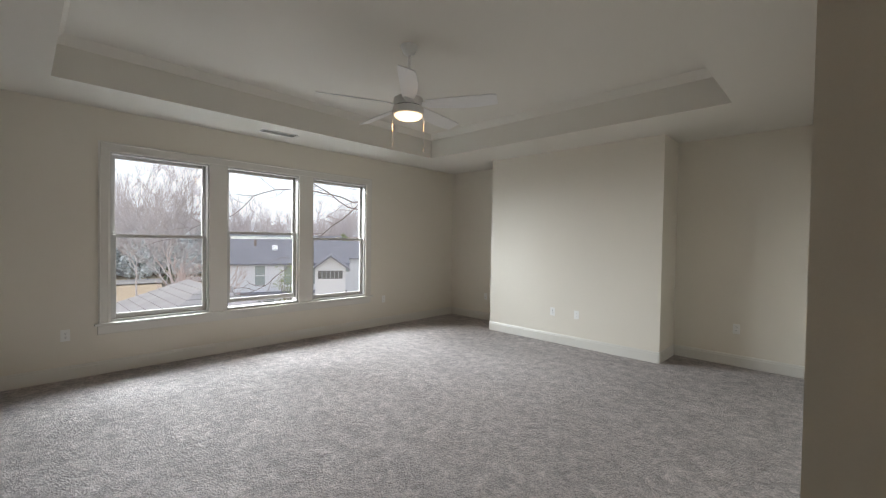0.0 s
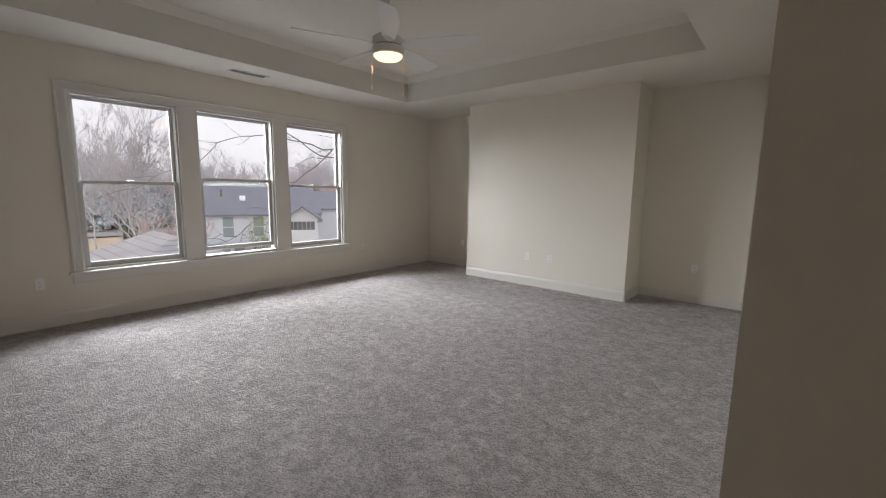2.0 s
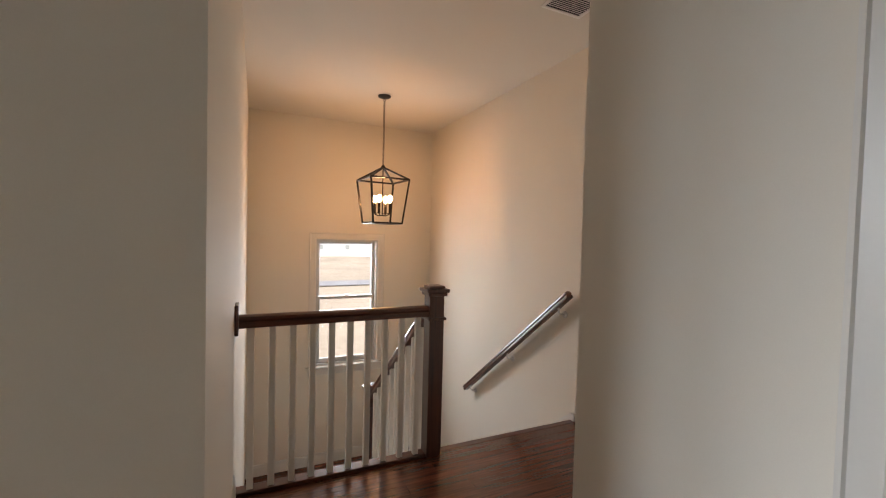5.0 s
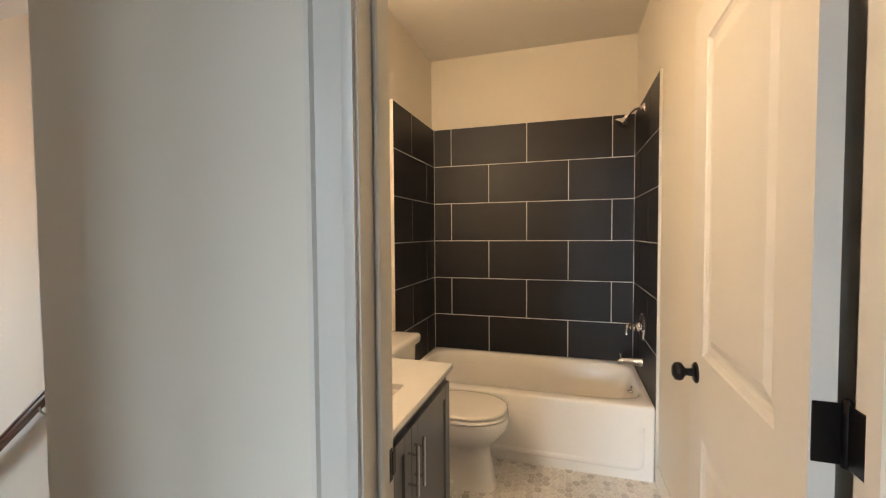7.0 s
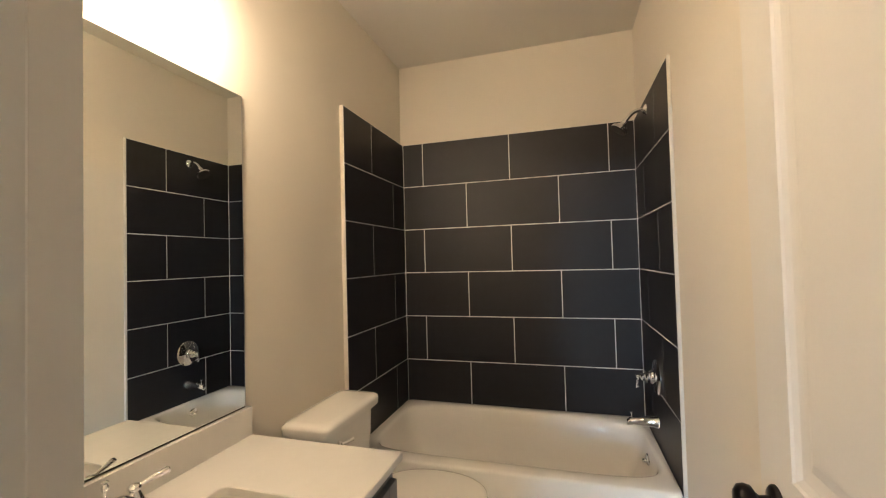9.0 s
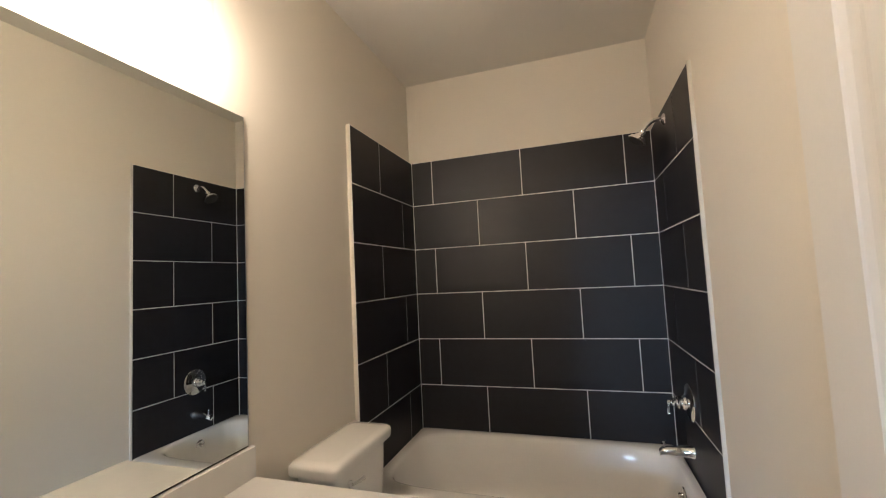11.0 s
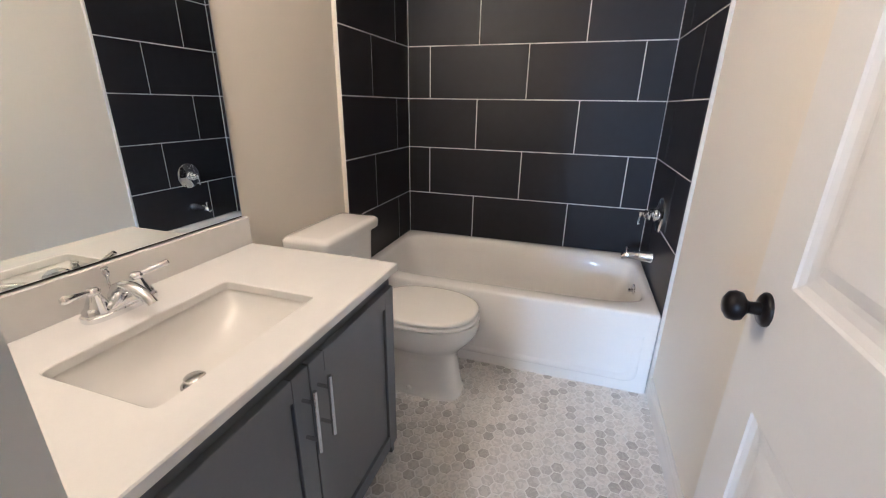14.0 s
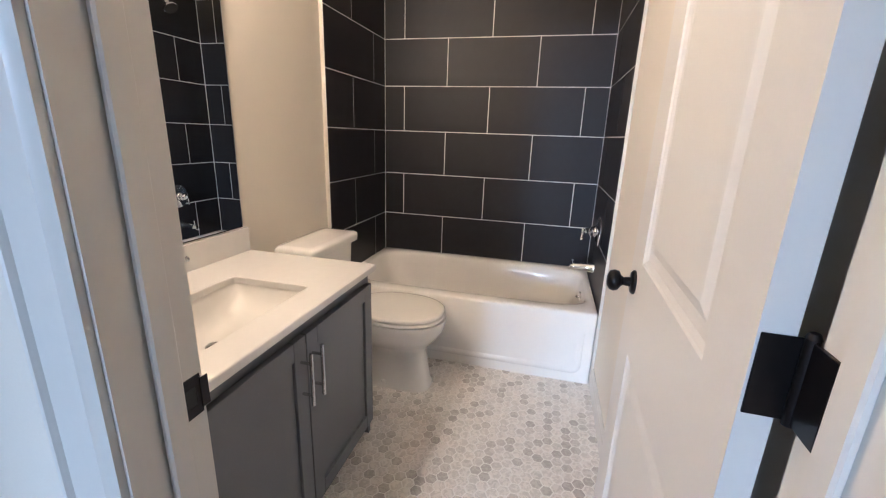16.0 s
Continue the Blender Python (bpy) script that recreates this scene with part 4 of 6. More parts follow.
def bathtub():
    t = thing("bathtub", "white enamelled alcove bathtub with a panelled apron", "bathtub", m=pose(4.19, 0.226, 0))
    cx, cy, hx, hy = (3.758 + 4.597) / 2, (TL + TR) / 2, (4.597 - 3.758) / 2, (TL - TR) / 2 - 0.002
    bm = bmesh.new()
    R = []
    R.append(super_ring(bm, cx, cy, hx, hy, 0.0, 60))
    R.append(super_ring(bm, cx, cy, hx, hy, 0.395, 60))
    R.append(super_ring(bm, cx, cy, hx - 0.003, hy - 0.002, 0.406, 50))
    R.append(super_ring(bm, cx, cy, hx - 0.012, hy - 0.006, 0.411, 40))
    ix, iy = cx + 0.01, cy - 0.01
    R.append(super_ring(bm, ix, iy, 0.35, 0.725, 0.411, 7))
    R.append(super_ring(bm, ix, iy, 0.34, 0.715, 0.407, 6.5))
    R.append(super_ring(bm, ix, iy, 0.331, 0.706, 0.393, 6))
    R.append(super_ring(bm, ix, iy, 0.322, 0.692, 0.33, 5.5))
    R.append(super_ring(bm, ix, iy - 0.01, 0.298, 0.62, 0.19, 5))
    R.append(super_ring(bm, ix, iy - 0.02, 0.28, 0.585, 0.10, 4.6))
    R.append(super_ring(bm, ix, iy - 0.025, 0.25, 0.55, 0.07, 4.2))
    R.append(super_ring(bm, ix, iy - 0.03, 0.18, 0.47, 0.058, 3.6))
    loft(bm, R, True, True)
    part("body", bm, ACRY, t, "", 50)
    # raised border of the apron panel
    bm = bmesh.new()
    x = 3.758
    pts = []
    y0, y1, z0, z1, r = TR + 0.055, TL - 0.055, 0.052, 0.372, 0.05
    for ccy, ccz, a0 in ((y1 - r, z1 - r, 0), (y0 + r, z1 - r, 90), (y0 + r, z0 + r, 180), (y1 - r, z0 + r, 270)):
        for q in range(7):
            a = radians(a0 + 15 * q)
            pts.append((ccy + r * math.cos(a), ccz + r * math.sin(a)))
    prof = ((0.0, -0.001), (0.006, 0.004), (0.016, 0.006), (0.028, 0.004), (0.040, -0.001))
    chain = [(y0, 0.30), (y0, 0.22)] + pts[14:] + [(y1, 0.22), (y1, 0.30)]
    rows = []
    my, mz = (y0 + y1) / 2, (z0 + z1) / 2
    for k, (py, pz) in enumerate(chain):
        fade = 0.05 if k in (0, len(chain) - 1) else 1.0
        rows.append([bm.verts.new((x - d * fade, my + (py - my) * (1 - e / (y1 - my)), mz + (pz - mz) * (1 - e / (z1 - mz)))) for e, d in prof])
    for a, b in zip(rows, rows[1:]):
        for k in range(len(prof) - 1):
            bm.faces.new([a[k], a[k + 1], b[k + 1], b[k]])
    bmesh.ops.recalc_face_normals(bm, faces=bm.faces)
    part("apron_moulding", bm, ACRY, t, "", 60)
    bm = bmesh.new()
    M = Matrix.Translation((4.19, TR + 0.058, 0.337)) @ Euler((radians(-98), 0, 0)).to_matrix().to_4x4()
    lathe(bm, [(0, 0), (0.034, 0), (0.034, 0.005), (0.026, 0.010), (0.010, 0.012), (0.008, 0.02), (0.012, 0.024), (0.008, 0.03), (0, 0.031)], M, 24)
    part("overflow_cap", bm, CHROME, t, "chrome overflow cover", 40)
    bm = bmesh.new()
    lathe(bm, [(0, 0.058), (0.035, 0.058), (0.033, 0.064), (0.012, 0.066), (0.010, 0.074), (0, 0.075)], Matrix.Translation((4.2, TR + 0.24, 0.003)), 24)
    part("drain", bm, CHROME, t, "chrome tub drain", 40)


bathtub()


def shower_fittings():
    s = thing("shower_fixture", "chrome shower head on a curved wall arm", "shower head", m=pose(4.235, TR, 2.15))
    My = Euler((radians(-90), 0, 0)).to_matrix().to_4x4()
    bm = bmesh.new()
    lathe(bm, [(0, 0), (0.030, 0), (0.029, 0.004), (0.018, 0.012), (0.012, 0.016), (0, 0.016)], Matrix.Translation((4.235, TR, 2.148)) @ My, 24)
    part("flange", bm, CHROME, s, "", 40)
    bm = bmesh.new()
    arm = [(4.235, TR + 0.008 + 0.092 * u, 2.148 + 0.010 * math.sin(u * 2.6) - 0.052 * u ** 2.2) for u in [i / 10 for i in range(11)]]
    tube(bm, arm, 0.0105, 12)
    part("arm", bm, CHROME, s, "", 50)
    d = Vector((0, 0.60, -0.80)).normalized()
    M = Matrix.Translation(Vector(arm[-1])) @ d.to_track_quat("Z", "Y").to_matrix().to_4x4()
    bm = bmesh.new()
    lathe(bm, [(0, -0.008), (0.013, -0.006), (0.017, 0.004), (0.014, 0.012), (0.017, 0.018), (0.030, 0.034), (0.043, 0.044), (0.047, 0.050), (0.047, 0.058), (0, 0.058)], M, 28)
    hd = part("head", bm, CHROME, s, "", 40)
    bm = bmesh.new()
    lathe(bm, [(0, 0.058), (0.043, 0.058), (0.041, 0.063), (0.012, 0.065), (0, 0.065)], M, 28)
    part("spray_face", bm, DARKSLOT, hd, "dark grey nozzle face", 40)
    v = thing("shower_valve", "chrome round shower valve with lever handle", "shower valve", m=pose(4.205, TR, 0.756))
    bm = bmesh.new()
    lathe(bm, [(0, 0), (0.088, 0), (0.088, 0.004), (0.078, 0.012), (0.045, 0.018), (0.036, 0.022), (0, 0.022)], Matrix.Translation((4.205, TR, 0.756)) @ My, 36)
    part("escutcheon", bm, CHROME, v, "", 40)
    bm = bmesh.new()
    lathe(bm, [(0.034, 0.018), (0.032, 0.03), (0.026, 0.036), (0.03, 0.05), (0.024, 0.058), (0.018, 0.06), (0.022, 0.072), (0.016, 0.08), (0.010, 0.082), (0.013, 0.09), (0.008, 0.1), (0, 0.102)], Matrix.Translation((4.205, TR, 0.756)) @ My, 24)
    hd = part("handle", bm, CHROME, v, "", 40)
    bm = bmesh.new()
    tube(bm, [(4.205, TR + 0.090, 0.756), (4.205, TR + 0.096, 0.735), (4.205, TR + 0.098, 0.712), (4.205, TR + 0.094, 0.702)], [0.006, 0.0055, 0.006, 0.009], 10)
    part("lever", bm, CHROME, hd, "", 50)
    sp = thing("tub_spout", "chrome tub spout with a diverter knob", "tub spout", m=pose(4.2, TR, 0.53))
    bm = bmesh.new()
    rings = []
    for y, rx, rz, z in ((0, 0.031, 0.031, 0.53), (0.012, 0.031, 0.031, 0.53), (0.02, 0.026, 0.027, 0.53), (0.07, 0.024, 0.024, 0.531), (0.115, 0.022, 0.020, 0.531), (0.14, 0.02, 0.018, 0.526), (0.152, 0.013, 0.016, 0.518)):
        rings.append([bm.verts.new((4.2 + rx * math.cos(2 * math.pi * k / 24), TR + y, z + rz * math.sin(2 * math.pi * k / 24))) for k in range(24)])
    loft(bm, rings, True, True)
    part("spout", bm, CHROME, sp, "", 50)
    bm = bmesh.new()
    lathe(bm, [(0.004, 0.545), (0.004, 0.562), (0.008, 0.566), (0.008, 0.574), (0, 0.576)], Matrix.Translation((4.2, TR + 0.128, 0)), 14)
    part("diverter_knob", bm, CHROME, sp, "", 40)


shower_fittings()


# ---- toilet ----
def toilet(cx):
    t = thing("toilet", "white two-piece toilet with closed lid beside the tub", "toilet", m=pose(cx, 0.6, 0))
    wall = LY
    # tank
    bm = bmesh.new()
    R = []
    for z, hx, hy in ((0.385, 0.165, 0.078), (0.40, 0.18, 0.085), (0.55, 0.196, 0.092), (0.69, 0.204, 0.096)):
        R.append(super_ring(bm, cx - 0.012, wall - 0.012 - 0.098, hx, hy, z, 8, 48))
    loft(bm, R, True, True)
    part("tank", bm, PORC, t, "", 50)
    bm = bmesh.new()
    R = []
    for z, hx, hy, e in ((0.698, 0.224, 0.104, 11), (0.702, 0.232, 0.112, 11), (0.730, 0.234, 0.114, 11), (0.740, 0.231, 0.111, 11), (0.748, 0.222, 0.102, 9), (0.751, 0.19, 0.075, 7), (0.752, 0.1, 0.04, 5)):
        R.append(super_ring(bm, cx - 0.012, wall - 0.012 - 0.102, hx, hy, z, e, 48))
    loft(bm, R, True, True)
    part("tank_lid", bm, PORC, t, "", 50)
    bm = bmesh.new()
    yh = wall - 0.012 - 0.194
    lathe(bm, [(0, 0), (0.014, 0), (0.012, 0.008), (0, 0.009)], Matrix.Translation((cx - 0.135, yh - 0.002, 0.645)) @ Euler((radians(90), 0, 0)).to_matrix().to_4x4(), 16)
    tube(bm, [(cx - 0.135, yh - 0.012, 0.645), (cx - 0.10, yh - 0.02, 0.640), (cx - 0.055, yh - 0.02, 0.634)], [0.007, 0.006, 0.0075], 10)
    part("flush_lever", bm, PORC, t, "white flush lever", 50)
    # bowl and pedestal
    by = 0.47
    bm = bmesh.new()
    R = []
    for z, hx, hy, oy, e in ((0.0, 0.101, 0.172, -0.008, 3.4), (0.012, 0.099, 0.170, -0.008, 3.4), (0.028, 0.092, 0.163, -0.006, 3.2), (0.12, 0.087, 0.158, 0.002, 3.0), (0.185, 0.087, 0.160, 0.012, 2.9), (0.215, 0.096, 0.174, 0.020, 2.7), (0.245, 0.122, 0.206, 0.032, 2.45), (0.275, 0.149, 0.224, 0.022, 2.3), (0.31, 0.170, 0.239, 0.010, 2.25), (0.335, 0.178, 0.244, 0.002, 2.2), (0.37, 0.181, 0.246, 0.0, 2.2), (0.385, 0.180, 0.245, 0.0, 2.2), (0.388, 0.165, 0.23, 0, 2.2)):
        R.append(super_ring(bm, cx, by + oy, hx, hy, z, e, 56))
    loft(bm, R, True, True)
    part("bowl", bm, PORC, t, "", 55)
    bm = bmesh.new()
    box(bm, cx - 0.10, cx + 0.10, 0.62, wall - 0.03, 0.20, 0.388, 0.03, 3)
    box(bm, cx - 0.045, cx + 0.045, 0.58, 0.86, 0.0, 0.26, 0.03, 3)
    part("tank_shelf", bm, PORC, t, "", 50)
    for nm, z0, z1, g in (("seat", 0.390, 0.408, 0.0), ("lid", 0.411, 0.430, 0.003)):
        bm = bmesh.new()
        R = []
        for z, d in ((z0, 0.008), (z0 + 0.004, 0.0), (z1 - 0.007, 0.0), (z1 - 0.002, 0.006), (z1, 0.02)):
            R.append(super_ring(bm, cx, by + 0.005, 0.186 - g - d, 0.245 - g - d, z, 2.25, 56))
        if nm == "lid":
            R.append(super_ring(bm, cx, by + 0.005, 0.08, 0.10, z1 + 0.003, 2.2, 56))
        loft(bm, R, True, True)
        part(nm, bm, PORC, t, "white plastic toilet " + nm, 55)
    for s in (-1, 1):
        bm = bmesh.new()
        tube(bm, [(cx + s * 0.075 - 0.022, by + 0.252, 0.415), (cx + s * 0.075 + 0.022, by + 0.252, 0.415)], 0.011, 12)
        part("seat_hinge", bm, PORC, t, "", 50)
        bm = bmesh.new()
        lathe(bm, [(0.013, 0), (0.013, 0.008), (0.008, 0.016), (0, 0.018)], Matrix.Translation((cx + s * 0.088, 0.52, 0.026)), 14)
        part("bolt_cap", bm, PORC, t, "", 50)


toilet(3.502)


# ---- vanity ----
VX0, VX1, VY = 2.112, 3.088, 0.450


def shaker_door(v, x0, x1, z0, z1, hx):
    y = VY - 0.021
    f = 0.058
    d = part("door", boxes((x0 + f - 0.006, x1 - f + 0.006, y + 0.010, y + 0.018, z0 + f - 0.006, z1 - f + 0.006)), CABGREY, v, "grey shaker cabinet door")
    for nm, r in (("stile", (x0, x0 + f, z0, z1)), ("stile", (x1 - f, x1, z0, z1)), ("rail", (x0 + f, x1 - f, z0, z0 + f)), ("rail", (x0 + f, x1 - f, z1 - f, z1))):
        bm = bmesh.new()
        box(bm, r[0], r[1], y, y + 0.02, r[2], r[3], 0.0016, 1)
        part(nm, bm, CABGREY, d)
    bm = bmesh.new()
    tube(bm, [(hx, y - 0.034, 0.497), (hx, y - 0.034, 0.667)], 0.0058, 14)
    for z in (0.530, 0.634):
        tube(bm, [(hx, y - 0.034, z), (hx, y + 0.002, z)], 0.0045, 10)
    part("pull_handle", bm, POLISHED, d, "polished nickel bar pull", 45)


def vanity():
    v = thing("vanity_cabinet", "grey painted two-door shaker vanity cabinet", "vanity", m=pose(2.61, 0.73, 0))
    bm = bmesh.new()
    for r in ((VX0, VX1, VY, VY + 0.019, 0.07, 0.755), (VX0, VX0 + 0.018, VY + 0.019, LY, 0.07, 0.755), (VX1 - 0.018, VX1, VY + 0.019, LY, 0.07, 0.755), (VX0 + 0.018, VX1 - 0.018, LY - 0.012, LY, 0.07, 0.755), (VX0 + 0.018, VX1 - 0.018, VY + 0.019, LY - 0.012, 0.07, 0.088)):
        box(bm, *r)
    part("body", bm, CABGREY, v)
    part("toe_kick", boxes((VX0, VX1 - 0.0, VY + 0.06, LY, 0.0, 0.07)), CABGREY, v)
    bm = bmesh.new()
    box(bm, VX1 - 0.018, VX1, VY, VY + 0.08, 0.0, 0.07)
    part("end_foot", bm, CABGREY, v)
    shaker_door(v, VX0 + 0.022, 2.615, 0.075, 0.707, 2.586)
    shaker_door(v, 2.619, VX1 - 0.014, 0.075, 0.707, 2.645)


vanity()


def worktop():
    w = thing("bathroom_worktop", "white quartz vanity top with an undermount basin", "worktop", m=pose(2.61, 0.73, 0.752))
    x0, x1, y0, y1, zt, zb = 2.109, 3.099, 0.419, LY, 0.779, 0.755
    sx, sy, hx, hy = 2.572, 0.677, 0.226, 0.149
    bm = bmesh.new()
    n = 64

    def rect_ring(z, e):
        """Outer edge, sampled along the same directions as the basin cut-out."""
        out = []
        for k in range(n):
            t = 2 * math.pi * (k + 0.5) / n
            c, s = math.cos(t) * hx, math.sin(t) * hy
            kx = ((x1 - e - sx) / c) if c > 0 else ((x0 + e - sx) / c)
            ky = ((y1 - e - sy) / s) if s > 0 else ((y0 + e - sy) / s)
            f = min(kx, ky)
            out.append([sx + c * f, sy + s * f, z])
        for cxx, cyy in ((x0 + e, y0 + e), (x1 - e, y0 + e), (x1 - e, y1 - e), (x0 + e, y1 - e)):
            best = min(range(n), key=lambda i: (out[i][0] - cxx) ** 2 + (out[i][1] - cyy) ** 2)
            out[best][0], out[best][1] = cxx, cyy
        return [bm.verts.new(p) for p in out]

    def cut_ring(z, e, ex=22):
        out = []
        for k in range(n):
            t = 2 * math.pi * (k + 0.5) / n
            c, s = math.cos(t), math.sin(t)
            out.append(bm.verts.new((sx + (hx - e) * math.copysign(abs(c) ** (2 / ex), c), sy + (hy - e) * math.copysign(abs(s) ** (2 / ex), s), z)))
        return out
    rings = [cut_ring(zb, 0.0), cut_ring(zt - 0.003, 0.0), cut_ring(zt, -0.003), rect_ring(zt, 0.003), rect_ring(zt - 0.003, 0.0), rect_ring(zb, 0.0), ]
    rings.append(rings[0])
    for a, b in zip(rings, rings[1:]):
        for k in range(n):
            bm.faces.new([a[k], a[(k + 1) % n], b[(k + 1) % n], b[k]])
    bmesh.ops.recalc_face_normals(bm, faces=bm.faces)
    part("slab", bm, QUARTZ, w, "", 25)
    bm = bmesh.new()
    box(bm, x0, x1, LY - 0.021, LY - 0.001, zt, 0.878, 0.002, 2)
    part("backsplash", bm, QUARTZ, w, "white quartz backsplash strip")
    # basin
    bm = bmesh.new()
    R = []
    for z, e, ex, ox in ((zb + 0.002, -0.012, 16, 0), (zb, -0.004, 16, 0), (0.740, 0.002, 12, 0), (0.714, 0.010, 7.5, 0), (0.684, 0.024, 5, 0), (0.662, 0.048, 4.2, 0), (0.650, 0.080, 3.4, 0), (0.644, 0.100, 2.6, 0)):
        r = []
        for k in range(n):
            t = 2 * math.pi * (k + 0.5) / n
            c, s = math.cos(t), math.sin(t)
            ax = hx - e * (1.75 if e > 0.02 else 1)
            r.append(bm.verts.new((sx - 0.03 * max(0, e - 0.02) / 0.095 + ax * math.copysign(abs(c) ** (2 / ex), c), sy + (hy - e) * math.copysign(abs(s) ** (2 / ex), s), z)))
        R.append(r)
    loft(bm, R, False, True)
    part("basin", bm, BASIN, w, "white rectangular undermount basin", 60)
    bm = bmesh.new()
    lathe(bm, [(0, 0.642), (0.033, 0.642), (0.033, 0.648), (0.027, 0.650), (0.024, 0.6445), (0, 0.6445)], Matrix.Translation((2.541, 0.684, 0)), 24)
    lathe(bm, [(0, 0.645), (0.008, 0.645), (0.008, 0.660), (0.0225, 0.662), (0.0235, 0.667), (0.019, 0.670), (0, 0.671)], Matrix.Translation((2.541, 0.684, 0)), 24)
    part("pop_up_drain", bm, POLISHED, w, "chrome pop-up drain", 40)


worktop()


def faucet(cx, cy, z):
    f = thing("faucet", "chrome two-handle centreset basin faucet", "faucet", m=pose(cx, cy, z))
    bm = bmesh.new()
    R = []
    for zz, e in ((0, 0.0), (0.012, 0.0), (0.014, 0.004), (0.024, 0.005), (0.030, 0.009), (0.034, 0.016)):
        R.append(super_ring(bm, cx, cy, 0.086 - e, 0.032 - e * 0.8, z + zz, 3.2, 48))
    loft(bm, R, True, True)
    part("base", bm, CHROME, f, "", 50)
    bm = bmesh.new()
    arch = [(0.006, 0.012), (0.004, 0.036), (-0.010, 0.055), (-0.032, 0.064), (-0.058, 0.063), (-0.082, 0.055), (-0.102, 0.042), (-0.113, 0.030)]
    pts = [(cx, cy + a, z + b) for a, b in arch]
    rs = [0.022, 0.020, 0.018, 0.0165, 0.0155, 0.0145, 0.0135, 0.0125]
    tube(bm, pts, rs, 16)
    sp = part("spout", bm, CHROME, f, "", 60)
    bm = bmesh.new()
    tube(bm, [(cx, cy + 0.022, z + 0.02), (cx, cy + 0.024, z + 0.082)], 0.0032, 8)
    lathe(bm, [(0, 0.08), (0.006, 0.082), (0.0085, 0.092), (0.005, 0.099), (0.008, 0.104), (0, 0.108)], Matrix.Translation((cx, cy + 0.024, z)), 14)
    part("lift_rod", bm, CHROME, f, "", 50)
    for s in (-1, 1):
        hx = cx + s * 0.0508
        bm = bmesh.new()
        lathe(bm, [(0.028, 0.012), (0.0285, 0.022), (0.025, 0.028), (0.020, 0.042), (0.0145, 0.055), (0.012, 0.060), (0.0155, 0.064), (0.0155, 0.070), (0.010, 0.076), (0, 0.078)], Matrix.Translation((hx, cy, z)), 24)
        hd = part("handle", bm, CHROME, f, "", 45)
        bm = bmesh.new()
        d = Vector((s * 0.93, -0.30, 0.16)).normalized()
        a = Vector((hx, cy, z + 0.068))
        tube(bm, [a, a + d * 0.018, a + d * 0.05, a + d * 0.075, a + d * 0.079], [0.006, 0.0055, 0.0075, 0.0095, 0.006], 12)
        part("lever", bm, CHROME, hd, "", 50)


faucet(2.583, 0.935, 0.779)

# mirror
mir = thing("wall_mirror", "large frameless wall mirror above the vanity", "mirror", m=pose(2.61, LY, 1.46))
bm = bmesh.new()
box(bm, 2.115, 3.080, LY - 0.0075, LY - 0.0015, 0.884, 2.000, 0.0008, 1)
part("glass", bm, MIRROR, mir)
bm = bmesh.new()
box(bm, 3.080, 3.083, LY - 0.0078, LY, 0.884, 2.000)
part("edge", bm, NICKEL, mir, "thin bright ground edge")
bm = bmesh.new()
box(bm, 2.115, 3.080, LY - 0.0078, LY, 0.8815, 0.884)
part("channel", bm, IRON, mir, "thin dark channel under the mirror")
# vanity light
CLEAR = glass_mat("clear_shade_glass", 0.1, 0)
SATIN = mat("satin_nickel", (0.80, 0.77, 0.72), 0.55, metal=0.2, vary=0.03, bump=0.0)
VBULB = glow("vanity_bulb", (1.0, 0.82, 0.6), 25.0)


def vanity_light(cx, z):
    v = thing("vanity_light", "three-light nickel vanity bar with clear glass shades", "wall light", m=pose(cx, LY, z))
    bm = bmesh.new()
    box(bm, cx - 0.11, cx + 0.11, LY - 0.022, LY, z - 0.055, z + 0.055, 0.006)
    part("backplate", bm, SATIN, v)
    bm = bmesh.new()
    tube(bm, [(cx - 0.276, LY - 0.105, z + 0.0), (cx + 0.276, LY - 0.105, z + 0.0)], 0.006, 12)
    tube(bm, [(cx, LY - 0.02, z), (cx, LY - 0.105, z)], 0.008, 10)
    part("bar", bm, SATIN, v, "", 50)
    for k in (-1, 0, 1):
        x = cx + 0.20 * k
        y = LY - 0.105
        bm = bmesh.new()
        lathe(bm, [(0.007, z + 0.012), (0.011, z + 0.004), (0.011, z - 0.016), (0.023, z - 0.026), (0.026, z - 0.045), (0.024, z - 0.075), (0.018, z - 0.08), (0, z - 0.08)], Matrix.Translation((x, y, 0)), 20)
        h = part("socket_cup", bm, SATIN, v, "", 45)
        bm = bmesh.new()
        prof = [(0.022, z - 0.03), (0.040, z - 0.036), (0.052, z - 0.055), (0.056, z - 0.10), (0.056, z - 0.225)]
        lathe_open = [(r, zz) for r, zz in prof]
        rings = [[bm.verts.new((x + r * math.cos(2 * math.pi * q / 28), y + r * math.sin(2 * math.pi * q / 28), zz)) for q in range(28)] for r, zz in lathe_open + [(r - 0.003, zz) for r, zz in lathe_open[::-1]]]
        for a, b in zip(rings, rings[1:]):
            for q in range(28):
                bm.faces.new([a[q], a[(q + 1) % 28], b[(q + 1) % 28], b[q]])
        g = part("shade", bm, CLEAR, h, "clear glass cylinder shade", 60)
        g.visible_shadow = False
        bm = bmesh.new()
        lathe(bm, [(0.012, z - 0.08), (0.016, z - 0.095), (0.028, z - 0.125), (0.030, z - 0.145), (0.022, z - 0.168), (0, z - 0.178)], Matrix.Translation((x, y, 0)), 18)
        b = part("bulb", bm, VBULB, h, "glowing bulb", 80)
        b.visible_shadow = False
        lamp("vanity_bulb_light", "POINT", 5.0, (1.0, 0.74, 0.48), pose(x, y, z - 0.135), 0.03)


vanity_light(2.598, 2.304)


